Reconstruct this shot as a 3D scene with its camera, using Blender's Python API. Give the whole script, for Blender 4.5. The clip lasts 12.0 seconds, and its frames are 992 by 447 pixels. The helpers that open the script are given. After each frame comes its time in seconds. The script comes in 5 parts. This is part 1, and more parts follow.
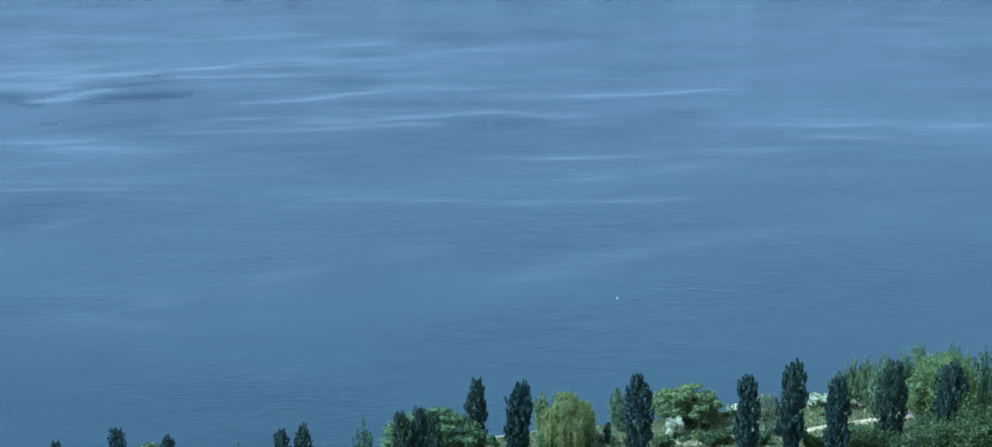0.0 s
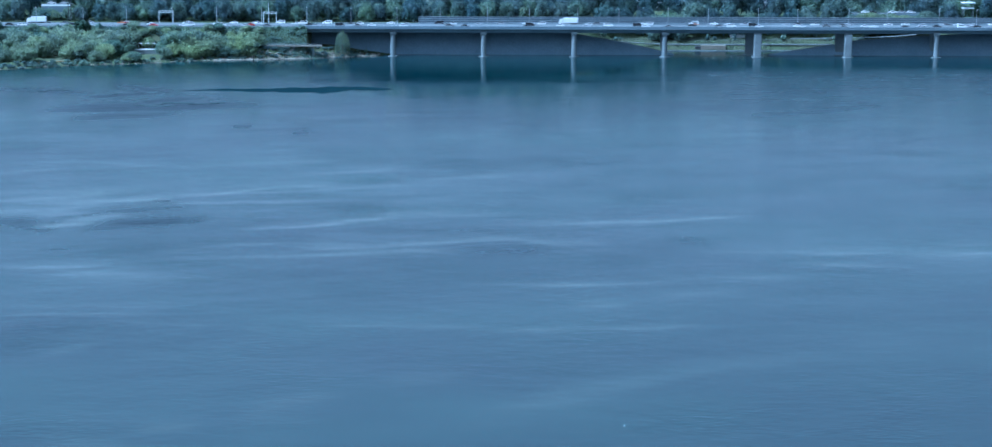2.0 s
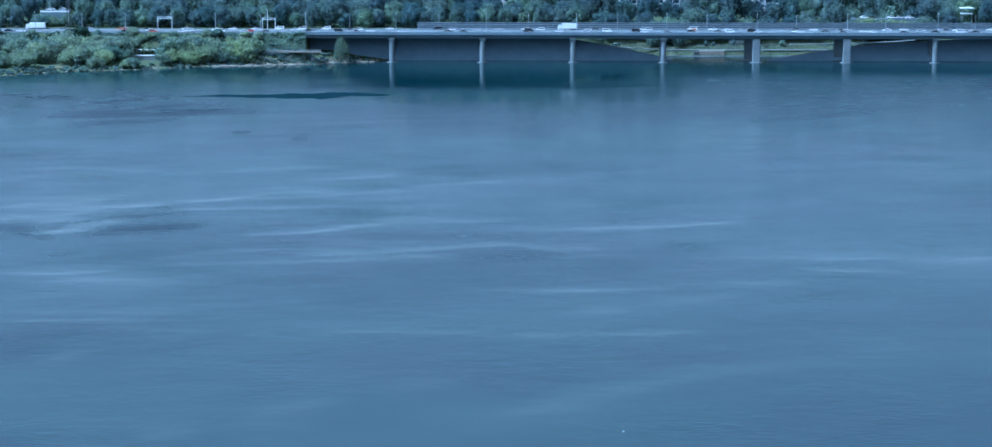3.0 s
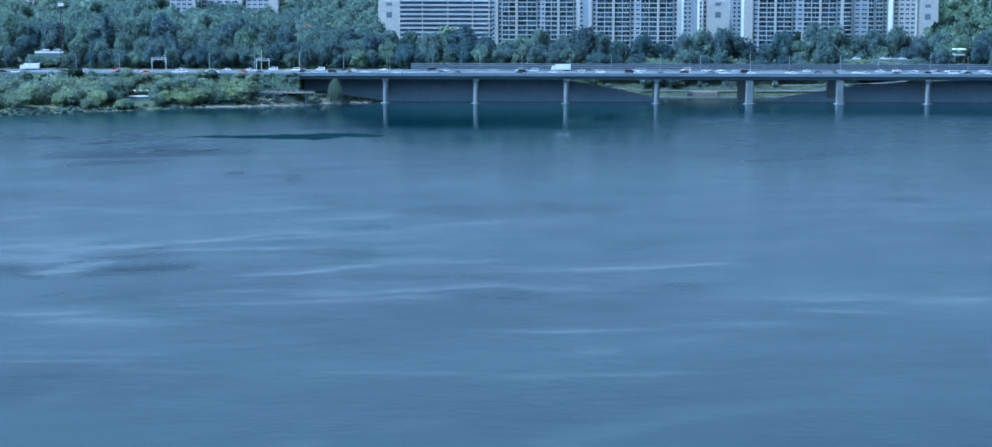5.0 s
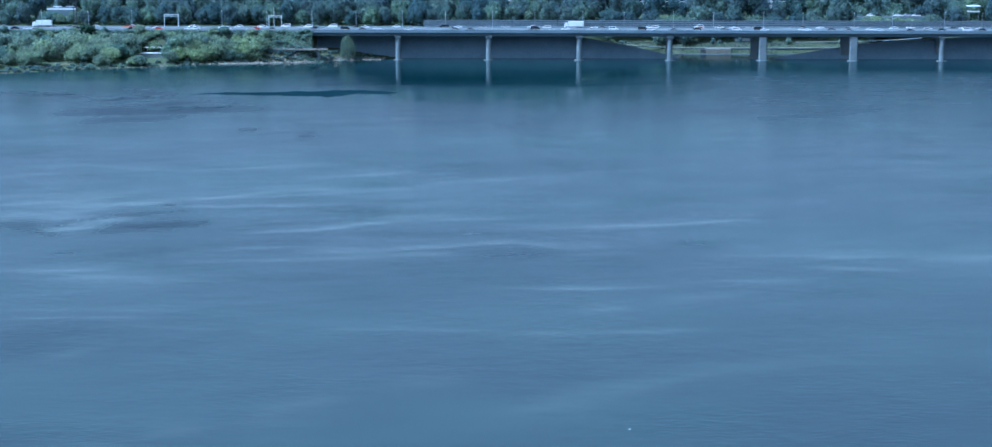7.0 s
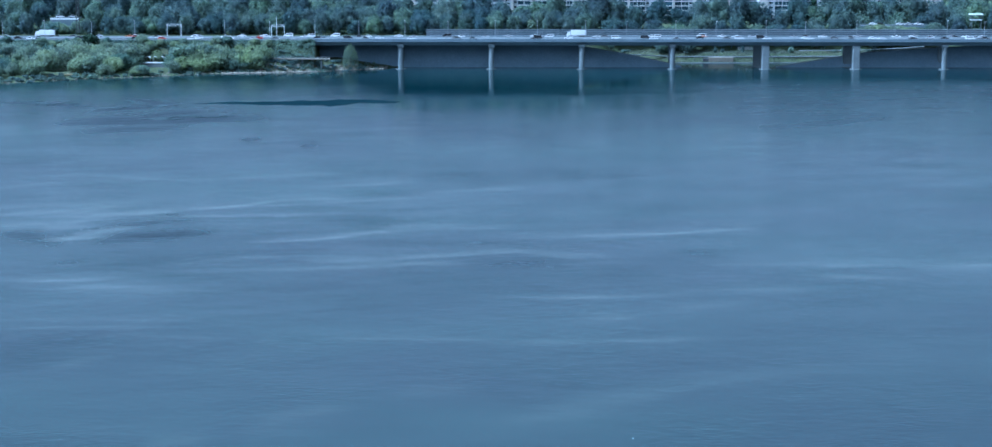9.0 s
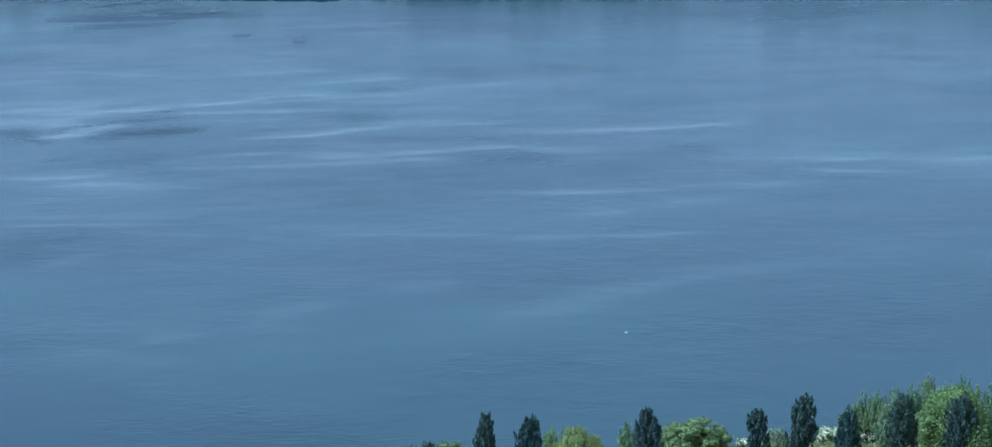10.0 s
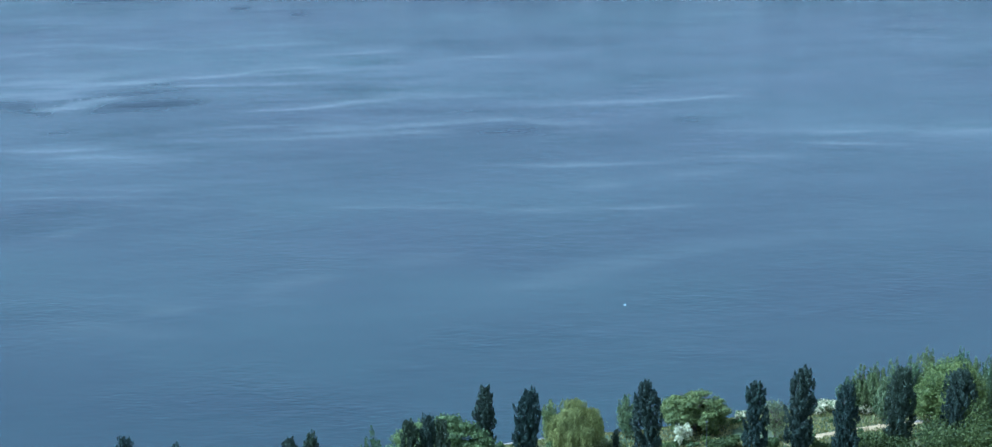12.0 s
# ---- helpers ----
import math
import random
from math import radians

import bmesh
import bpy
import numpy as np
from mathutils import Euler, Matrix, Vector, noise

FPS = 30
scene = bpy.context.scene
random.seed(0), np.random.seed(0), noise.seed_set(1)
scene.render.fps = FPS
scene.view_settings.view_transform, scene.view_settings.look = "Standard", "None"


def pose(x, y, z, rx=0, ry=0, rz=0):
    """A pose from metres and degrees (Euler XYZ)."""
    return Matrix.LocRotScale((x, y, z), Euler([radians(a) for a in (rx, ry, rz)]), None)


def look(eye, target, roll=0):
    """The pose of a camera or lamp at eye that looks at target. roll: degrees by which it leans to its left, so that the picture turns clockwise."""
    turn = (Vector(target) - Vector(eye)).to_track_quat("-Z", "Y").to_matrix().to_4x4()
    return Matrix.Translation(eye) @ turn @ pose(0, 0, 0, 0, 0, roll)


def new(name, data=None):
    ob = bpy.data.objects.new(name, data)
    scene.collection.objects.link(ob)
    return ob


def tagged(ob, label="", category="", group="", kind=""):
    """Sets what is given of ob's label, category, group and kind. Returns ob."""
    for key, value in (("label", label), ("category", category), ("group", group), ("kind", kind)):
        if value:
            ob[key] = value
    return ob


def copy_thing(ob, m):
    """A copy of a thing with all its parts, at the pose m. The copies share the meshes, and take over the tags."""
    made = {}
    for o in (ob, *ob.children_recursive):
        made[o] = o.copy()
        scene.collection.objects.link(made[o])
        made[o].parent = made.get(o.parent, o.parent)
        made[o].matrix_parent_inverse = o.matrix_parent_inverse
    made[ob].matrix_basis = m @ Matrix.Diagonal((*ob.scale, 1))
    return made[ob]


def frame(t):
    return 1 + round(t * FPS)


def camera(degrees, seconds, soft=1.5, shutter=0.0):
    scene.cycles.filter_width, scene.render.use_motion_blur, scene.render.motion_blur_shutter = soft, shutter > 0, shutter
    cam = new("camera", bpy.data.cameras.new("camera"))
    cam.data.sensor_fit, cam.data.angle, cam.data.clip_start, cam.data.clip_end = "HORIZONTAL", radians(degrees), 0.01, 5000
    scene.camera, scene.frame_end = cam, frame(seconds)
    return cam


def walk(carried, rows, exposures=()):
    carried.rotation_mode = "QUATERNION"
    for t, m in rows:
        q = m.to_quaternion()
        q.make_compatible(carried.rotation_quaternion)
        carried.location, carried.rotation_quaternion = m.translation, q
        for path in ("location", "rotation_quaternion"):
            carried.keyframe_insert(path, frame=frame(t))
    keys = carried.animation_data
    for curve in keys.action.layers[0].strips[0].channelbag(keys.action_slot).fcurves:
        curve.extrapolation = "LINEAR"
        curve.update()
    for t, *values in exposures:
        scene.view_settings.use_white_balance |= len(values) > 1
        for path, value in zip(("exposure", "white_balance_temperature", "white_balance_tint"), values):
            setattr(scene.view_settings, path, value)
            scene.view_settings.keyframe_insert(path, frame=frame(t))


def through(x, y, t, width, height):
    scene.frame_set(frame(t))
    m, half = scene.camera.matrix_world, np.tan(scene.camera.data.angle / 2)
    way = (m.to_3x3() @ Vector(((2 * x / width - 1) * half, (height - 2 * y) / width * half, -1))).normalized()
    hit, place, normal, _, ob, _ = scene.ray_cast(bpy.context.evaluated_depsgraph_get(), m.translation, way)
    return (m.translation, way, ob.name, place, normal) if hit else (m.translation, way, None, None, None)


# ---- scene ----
# ---------------------------------------------------------------- camera
EYE = (0.0, 0.0, 105.0)
# seconds, turn to the right, pitch, lean (degrees)
PATH = [
    (0.0, 0.000, -13.488, -0.061),
    (0.4, -0.111, -12.396, 0.004),
    (0.5, -0.128, -12.067, 0.004),
    (0.7, -0.157, -11.445, 0.000),
    (0.8, -0.169, -11.219, 0.050),
    (1.0, -0.209, -10.733, 0.118),
    (1.5, -0.222, -10.206, 0.119),
    (2.0, -0.206, -10.014, 0.130),
    (2.5, -0.192, -9.950, 0.142),
    (3.0, -0.180, -9.858, 0.076),
    (3.2, -0.189, -9.754, 0.076),
    (4.8, -0.030, -8.787, 0.115),
    (5.0, -0.004, -8.740, 0.115),
    (5.5, -0.032, -8.708, 0.173),
    (6.0, -0.152, -9.117, 0.147),
    (6.5, -0.230, -9.690, 0.104),
    (7.0, -0.353, -9.918, 0.091),
    (7.2, -0.422, -9.940, 0.091),
    (8.8, -0.494, -9.652, -0.007),
    (9.0, -0.433, -9.670, -0.007),
    (9.3, -0.346, -10.486, 0.020),
    (9.4, -0.338, -11.101, -0.079),
    (9.5, -0.312, -11.677, -0.260),
    (9.6, -0.299, -11.949, -0.290),
    (9.7, -0.253, -12.153, -0.290),
    (10.0, -0.235, -12.537, -0.284),
    (10.5, -0.240, -12.849, -0.245),
    (11.0, -0.238, -12.998, -0.247),
    (11.5, -0.215, -13.074, -0.323),
    (12.0, -0.215, -13.288, -0.293),
]

cam = camera(26.73, 12.0, soft=1.4)
walk(cam, [(t, pose(*EYE, 90 + tilt, 0, -turn) @ pose(0, 0, 0, 0, 0, lean)) for t, turn, tilt, lean in PATH],
     exposures=[(0.0, 1.07, 4060, 1), (1.5, 0.95, 3980, 1), (5.0, 0.87, 3970, 3), (6.5, 0.89, 4030, 3), (9.0, 0.87, 4090, 3),
                (9.6, 1.00, 4180, 3), (12.0, 1.09, 4260, 4)])

# ---------------------------------------------------------------- light
SUN_EL, SUN_AZ = radians(52), radians(-108)   # azimuth from +y towards +x
world = bpy.data.worlds.new("sky")
scene.world = world
world.use_nodes = True
wn = world.node_tree.nodes
sky = wn.new("ShaderNodeTexSky")
sky.sky_type = 'NISHITA'
sky.sun_disc = False
sky.sun_elevation = SUN_EL
sky.sun_rotation = SUN_AZ
sky.air_density, sky.dust_density, sky.ozone_density = 0.8, 5.0, 1.0
wn["Background"].inputs["Strength"].default_value = 0.114
milky = wn.new("ShaderNodeHueSaturation")   # a hazy spring sky
milky.inputs["Saturation"].default_value = 0.08
world.node_tree.links.new(sky.outputs[0], milky.inputs["Color"])
world.node_tree.links.new(milky.outputs[0], wn["Background"].inputs["Color"])
sun_data = bpy.data.lights.new("sun", 'SUN')
sun_data.energy, sun_data.angle, sun_data.color = 3.2, radians(0.6), (1.0, 0.965, 0.91)
sun = new("sun", sun_data)
sdir = Vector((math.sin(SUN_AZ) * math.cos(SUN_EL), math.cos(SUN_AZ) * math.cos(SUN_EL), math.sin(SUN_EL)))
sun.matrix_world = look(sdir * 500, (0, 0, 0))


# ---------------------------------------------------------------- materials
class Mat:
    """A small builder for node materials."""

    def __init__(self, name):
        self.m = bpy.data.materials.new(name)
        self.m.use_nodes = True
        self.t = self.m.node_tree
        self.n = self.t.nodes
        self.b = self.n["Principled BSDF"]
        self.out = self.n["Material Output"]

    def node(self, kind, **values):
        nd = self.n.new("ShaderNode" + kind)
        for key, v in values.items():
            nd.inputs[key.replace("_", " ")].default_value = v
        return nd

    def link(self, a, b):
        self.t.links.new(a, b)

    def coords(self, stretch=(1, 1, 1)):
        geo = self.n.new("ShaderNodeNewGeometry")
        mp = self.n.new("ShaderNodeMapping")
        mp.inputs["Scale"].default_value = stretch
        self.link(geo.outputs["Position"], mp.inputs["Vector"])
        return mp.outputs[0]

    def noise(self, scale, detail=4, rough=0.6, stretch=(1, 1, 1), vec=None):
        nd = self.node("TexNoise", Scale=scale, Detail=detail, Roughness=rough)
        self.link(vec or self.coords(stretch), nd.inputs["Vector"])
        return nd.outputs["Fac"]

    def ramp(self, fac, stops):
        nd = self.n.new("ShaderNodeValToRGB")
        e = nd.color_ramp.elements
        while len(e) < len(stops):
            e.new(0.5)
        for el, (p, c) in zip(e, stops):
            el.position, el.color = p, (*c, 1)
        self.link(fac, nd.inputs[0])
        return nd.outputs[0]

    def mix(self, fac, a, b, kind='MIX'):
        nd = self.n.new("ShaderNodeMix")
        nd.data_type, nd.blend_type = 'RGBA', kind
        for sock, v in ((nd.inputs[0], fac), (nd.inputs[6], a), (nd.inputs[7], b)):
            if isinstance(v, (int, float)):
                sock.default_value = v
            elif isinstance(v, tuple):
                sock.default_value = (*v, 1)
            else:
                self.link(v, sock)
        return nd.outputs[2]

    def math(self, op, a, b=0.0):
        nd = self.n.new("ShaderNodeMath")
        nd.operation = op
        for sock, v in zip(nd.inputs, (a, b)):
            if isinstance(v, (int, float)):
                sock.default_value = v
            else:
                self.link(v, sock)
        return nd.outputs[0]

    def bump(self, height, strength, distance):
        nd = self.node("Bump", Strength=strength, Distance=distance)
        self.link(height, nd.inputs["Height"])
        self.link(nd.outputs[0], self.b.inputs["Normal"])

    def done(self, color=None, rough=0.7, metal=0.0, spec=0.5):
        if isinstance(color, tuple):
            self.b.inputs["Base Color"].default_value = (*color, 1)
        elif color is not None:
            self.link(color, self.b.inputs["Base Color"])
        if isinstance(rough, (int, float)):
            self.b.inputs["Roughness"].default_value = rough
        else:
            self.link(rough, self.b.inputs["Roughness"])
        self.b.inputs["Metallic"].default_value = metal
        self.b.inputs["Specular IOR Level"].default_value = spec
        return self.m


def surface(name, dark, light, scale, rough=0.8, fine=None, relief=0.0, metal=0.0, stretch=(1, 1, 1)):
    """A surface with large stains and a fine grain."""
    m = Mat(name)
    big = m.ramp(m.noise(scale, 5, 0.6, stretch), [(0.3, dark), (0.7, light)])
    g = m.noise(fine or scale * 8, 3, 0.7, stretch)
    col = m.mix(0.35, big, m.ramp(g, [(0.3, tuple(0.6 * c for c in dark)), (0.7, light)]))
    if relief:
        m.bump(g, 0.6, relief)
    return m.done(col, rough, metal)


def foliage(name, dark, light, yellow=0.0, through=0.3, vary=0.0):
    """Leaves: each clump its own tone, each tree its own shade, with light shining through."""
    m = Mat(name)
    geo = m.n.new("ShaderNodeNewGeometry")
    info = m.n.new("ShaderNodeObjectInfo")
    col = m.ramp(geo.outputs["Random Per Island"], [(0.0, dark), (0.6, tuple(0.5 * (a + b) for a, b in zip(dark, light))), (1.0, light)])
    tone = m.ramp(info.outputs["Random"], [(0.0, (0.72 - vary, 0.85 - vary, 0.9 - 0.5 * vary)), (0.5, (1, 1, 1)), (1.0, (1.2 + yellow, 1.12 + vary, 0.8 + 1.4 * vary))])
    col = m.mix(1.0, col, tone, 'MULTIPLY')
    patch = m.ramp(m.noise(0.09, 3), [(0.3, (0.8 - vary, 0.85 - vary, 0.9 - vary)), (0.7, (1.15 + 0.3 * vary, 1.1 + vary, 0.95 + 0.6 * vary))])
    col = m.mix(1.0, col, patch, 'MULTIPLY')
    if vary:
        col = m.mix(1.0, col, m.ramp(m.noise(0.035, 4, 0.6), [(0.35, (0.78, 0.82, 0.90)), (0.68, (1.22, 1.20, 1.02))]), 'MULTIPLY')   # stands of different kinds
    m.done(col, 0.6, 0.0, 0.3)
    tr = m.node("BsdfTranslucent")
    m.link(col, tr.inputs["Color"])
    mx = m.n.new("ShaderNodeMixShader")
    mx.inputs[0].default_value = through
    m.link(m.b.outputs[0], mx.inputs[1])
    m.link(tr.outputs[0], mx.inputs[2])
    m.link(mx.outputs[0], m.out.inputs["Surface"])
    return m.m


M = {}


def weed_mat():
    m = Mat("weed")
    col = m.ramp(m.noise(0.25, 4, 0.65, (0.3, 1, 1)), [(0.3, (0.006, 0.015, 0.019)), (0.7, (0.014, 0.027, 0.031))])
    return m.done(col, 1.0, 0.0, 0.0)


M["weed_pale"] = surface("weed_pale", (0.028, 0.046, 0.050), (0.056, 0.080, 0.082), 0.2, 0.6, 1.0, stretch=(0.3, 1, 1))
M["leaf_poplar"] = foliage("leaf_poplar", (0.022, 0.037, 0.031), (0.042, 0.064, 0.046), 0, 0.14)
M["leaf_willow"] = foliage("leaf_willow", (0.135, 0.158, 0.046), (0.310, 0.330, 0.105), -0.1, 0.35)
M["leaf_broad"] = foliage("leaf_broad", (0.082, 0.116, 0.040), (0.196, 0.240, 0.080), 0, 0.40)
M["leaf_mid"] = foliage("leaf_mid", (0.042, 0.072, 0.022), (0.115, 0.155, 0.048))
M["leaf_yellow"] = foliage("leaf_yellow", (0.056, 0.088, 0.022), (0.160, 0.200, 0.054))
M["leaf_young"] = foliage("leaf_young", (0.082, 0.122, 0.054), (0.222, 0.272, 0.130), 0, 0.4)
M["leaf_shrub"] = foliage("leaf_shrub", (0.034, 0.055, 0.016), (0.098, 0.130, 0.038), 0, 0.38)
# far foliage paler and bluer: distance haze is painted into these three colours
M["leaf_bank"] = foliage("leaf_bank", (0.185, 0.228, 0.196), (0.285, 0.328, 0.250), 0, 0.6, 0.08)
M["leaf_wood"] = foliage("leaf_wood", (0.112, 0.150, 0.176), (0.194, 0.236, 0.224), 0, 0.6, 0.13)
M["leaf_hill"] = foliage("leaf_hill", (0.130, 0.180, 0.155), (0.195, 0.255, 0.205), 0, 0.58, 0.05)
M["leaf_pale"] = foliage("leaf_pale", (0.12, 0.165, 0.12), (0.235, 0.285, 0.20))
M["leaf_pine"] = foliage("leaf_pine", (0.010, 0.028, 0.020), (0.026, 0.055, 0.036), 0, 0.1)
M["blossom"] = foliage("blossom", (0.40, 0.38, 0.20), (0.78, 0.71, 0.46), 0, 0.2)
def blossom_mix():
    m = Mat("blossom_mix")
    geo = m.n.new("ShaderNodeNewGeometry")
    col = m.ramp(geo.outputs["Random Per Island"], [(0.0, (0.06, 0.09, 0.03)), (0.52, (0.14, 0.18, 0.075)), (0.64, (0.40, 0.38, 0.22)), (1.0, (0.66, 0.60, 0.38))])
    return m.done(col, 0.7, 0.0, 0.2)


M["blossom_mix"] = blossom_mix()
M["twig"] = foliage("twig", (0.120, 0.122, 0.044), (0.205, 0.208, 0.085), 0, 0.1)
M["bank_grass"] = foliage("bank_grass", (0.070, 0.080, 0.066), (0.150, 0.152, 0.120), 0, 0.1, 0.2)
M["dry_grass"] = foliage("dry_grass", (0.150, 0.142, 0.072), (0.275, 0.256, 0.130), -0.1)
M["grass"] = foliage("grass", (0.100, 0.125, 0.040), (0.205, 0.228, 0.082))
M["bark"] = surface("bark", (0.05, 0.04, 0.03), (0.14, 0.11, 0.09), 1.5, 0.9, relief=0.03)
M["concrete"] = surface("concrete", (0.115, 0.135, 0.142), (0.20, 0.222, 0.222), 0.15, 0.85, 2.0, 0.01)
M["girder"] = surface("girder", (0.115, 0.150, 0.175), (0.180, 0.220, 0.245), 0.08, 0.8, 1.0, 0.01)
M["parapet"] = surface("parapet", (0.19, 0.21, 0.22), (0.28, 0.30, 0.305), 0.2, 0.75, 2.0)
M["asphalt"] = surface("asphalt", (0.046, 0.054, 0.058), (0.080, 0.092, 0.096), 0.1, 0.9, 3.0)
M["wall_white"] = surface("wall_white", (0.395, 0.39, 0.355), (0.51, 0.495, 0.445), 0.05, 0.75, 0.6)
M["wall_grey"] = surface("wall_grey", (0.34, 0.37, 0.39), (0.44, 0.46, 0.47), 0.05, 0.8, 0.6)
M["wall_lilac"] = surface("wall_lilac", (0.28, 0.31, 0.35), (0.37, 0.40, 0.43), 0.05, 0.8, 0.6)
M["wall_dark"] = surface("wall_dark", (0.10, 0.115, 0.14), (0.16, 0.17, 0.20), 0.08, 0.7, 0.7)
M["frame_white"] = surface("frame_white", (0.52, 0.55, 0.55), (0.68, 0.70, 0.69), 0.4, 0.5, 3.0)
# levee concrete paled and blued, with distance haze put into the colour
M["levee"] = surface("levee", (0.150, 0.200, 0.245), (0.225, 0.280, 0.320), 0.12, 0.9, 1.0, 0.02)
M["barrier"] = surface("barrier", (0.095, 0.13, 0.15), (0.155, 0.19, 0.21), 0.2, 0.6, 2.0)
M["rubble"] = surface("rubble", (0.15, 0.135, 0.105), (0.27, 0.245, 0.195), 0.5, 0.95, 3.0)
M["steel"] = surface("steel", (0.35, 0.37, 0.39), (0.5, 0.52, 0.54), 0.5, 0.45, 4.0, metal=0.5)
M["steel_dark"] = surface("steel_dark", (0.05, 0.055, 0.06), (0.09, 0.095, 0.10), 0.5, 0.5, 4.0, metal=0.3)
M["rock"] = surface("rock", (0.13, 0.12, 0.095), (0.26, 0.24, 0.195), 0.5, 0.9, 3.0, 0.05)
M["rock_pale"] = surface("rock_pale", (0.240, 0.185, 0.090), (0.420, 0.335, 0.180), 0.5, 0.9, 3.0, 0.05)
M["path"] = surface("path", (0.220, 0.168, 0.078), (0.380, 0.300, 0.150), 1.1, 0.95, 6.0, 0.06)
M["roof_red"] = surface("roof_red", (0.30, 0.12, 0.07), (0.42, 0.20, 0.12), 0.6, 0.8)
M["roof_pale"] = surface("roof_pale", (0.62, 0.63, 0.62), (0.78, 0.78, 0.76), 0.4, 0.6)
M["weed"] = weed_mat()
M["tyre"] = surface("tyre", (0.02, 0.02, 0.02), (0.035, 0.035, 0.035), 2.0, 0.9)
M["lens_lamp"] = surface("lens_lamp", (0.6, 0.6, 0.58), (0.75, 0.75, 0.72), 3.0, 0.3)


def glass_mat(name, tint, rough=0.08):
    m = Mat(name)
    geo = m.n.new("ShaderNodeNewGeometry")
    info = m.n.new("ShaderNodeObjectInfo")
    rnd = m.math('FRACT', m.math('ADD', geo.outputs["Random Per Island"], info.outputs["Random"]))
    col = m.ramp(rnd, [(0.0, tuple(0.5 * c for c in tint)), (0.55, tint), (0.9, tuple(1.4 * c for c in tint)), (1.0, tuple(2.2 * c for c in tint))])
    return m.done(col, rough, 0.0, 0.45)


M["pane"] = glass_mat("pane", (0.030, 0.052, 0.068))
M["car_glass"] = glass_mat("car_glass", (0.02, 0.025, 0.03))


def paint(name, col):
    m = Mat(name)
    c = m.mix(0.3, col, m.ramp(m.noise(0.8), [(0.3, tuple(0.7 * v for v in col)), (0.7, col)]))
    m.b.inputs["Coat Weight"].default_value = 0.5
    return m.done(c, 0.35)


for key, col in (("white", (0.75, 0.75, 0.74)), ("silver", (0.42, 0.43, 0.45)), ("black", (0.02, 0.02, 0.023)), ("grey", (0.13, 0.135, 0.14)),
                 ("red", (0.45, 0.05, 0.04)), ("orange", (0.55, 0.20, 0.08)), ("blue", (0.05, 0.09, 0.22))):
    M["paint_" + key] = paint("paint_" + key, col)


def water_mat():
    m = Mat("river_water")

    def attribute(name):
        nd = m.n.new("ShaderNodeAttribute")
        nd.attribute_name = name
        return nd.outputs["Fac"]

    geo = m.n.new("ShaderNodeNewGeometry")
    drift = m.n.new("ShaderNodeMapping")   # along the current
    drift.inputs["Rotation"].default_value = (0, 0, -0.12)
    m.link(geo.outputs["Position"], drift.inputs["Vector"])

    def along(scale, detail, rough, stretch):
        mp = m.n.new("ShaderNodeMapping")
        mp.inputs["Scale"].default_value = stretch
        m.link(drift.outputs[0], mp.inputs["Vector"])
        return m.noise(scale, detail, rough, vec=mp.outputs[0])

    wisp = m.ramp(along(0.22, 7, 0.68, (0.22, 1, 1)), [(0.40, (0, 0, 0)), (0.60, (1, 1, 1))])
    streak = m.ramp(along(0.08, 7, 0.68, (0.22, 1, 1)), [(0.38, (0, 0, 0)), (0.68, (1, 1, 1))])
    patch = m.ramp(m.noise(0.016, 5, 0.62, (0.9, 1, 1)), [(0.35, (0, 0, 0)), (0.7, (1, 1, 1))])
    sheen = m.math('MINIMUM', m.math('MULTIPLY', attribute("sheen"), m.math('ADD', m.math('MULTIPLY', wisp, 0.55), 0.65)), 1.0)
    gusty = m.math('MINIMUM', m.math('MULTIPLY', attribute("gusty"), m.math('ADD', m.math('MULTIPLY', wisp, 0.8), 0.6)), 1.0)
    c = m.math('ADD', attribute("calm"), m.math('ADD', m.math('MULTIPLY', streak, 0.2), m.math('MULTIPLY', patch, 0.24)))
    c = m.math('SUBTRACT', m.math('ADD', c, m.math('MULTIPLY', sheen, 0.50)), gusty)
    c = m.math('MAXIMUM', m.math('MINIMUM', c, 1.0), 0.0)
    small = m.math('MULTIPLY', m.noise(0.95, 2, 0.5, (0.42, 1, 1)), m.ramp(m.noise(0.03, 4, 0.6), [(0.44, (0.25, 0.25, 0.25)), (0.62, (1.4, 1.4, 1.4))]))
    swell = m.noise(0.2, 4, 0.6, (0.6, 1, 1))
    gust = m.noise(0.010, 6, 0.62, (0.7, 1, 1))
    h = m.math('ADD', m.math('MULTIPLY', small, 0.65), m.math('MULTIPLY', swell, 0.8))
    rough_water = m.math('SUBTRACT', 1.0, c)
    bp = m.node("Bump", Distance=0.21)
    m.link(h, bp.inputs["Height"])
    ruffle = m.ramp(m.noise(0.022, 4, 0.62, (0.7, 1, 1)), [(0.40, (0.22, 0.22, 0.22)), (0.66, (1, 1, 1))])
    m.link(m.math('ADD', m.math('MULTIPLY', rough_water, ruffle), m.math('ADD', m.math('MULTIPLY', gusty, 0.9), 0.07)), bp.inputs["Strength"])
    m.link(bp.outputs[0], m.b.inputs["Normal"])
    col = m.ramp(gust, [(0.30, (0.003, 0.0135, 0.0200)), (0.70, (0.0140, 0.0350, 0.0345))])
    col = m.mix(gusty, col, (0.002, 0.009, 0.015))   # wind-roughened: a darker colour paints in its weaker sky reflection
    col = m.mix(m.math('MULTIPLY', sheen, 0.70), col, (0.082, 0.104, 0.088))   # a pale tint paints in the sheen of the calm streaks
    rough = m.math('ADD', m.math('MULTIPLY', rough_water, 0.20), m.math('ADD', m.math('MULTIPLY', gusty, 0.12), 0.05))
    m.done(col, rough, 0.0, 0.5)
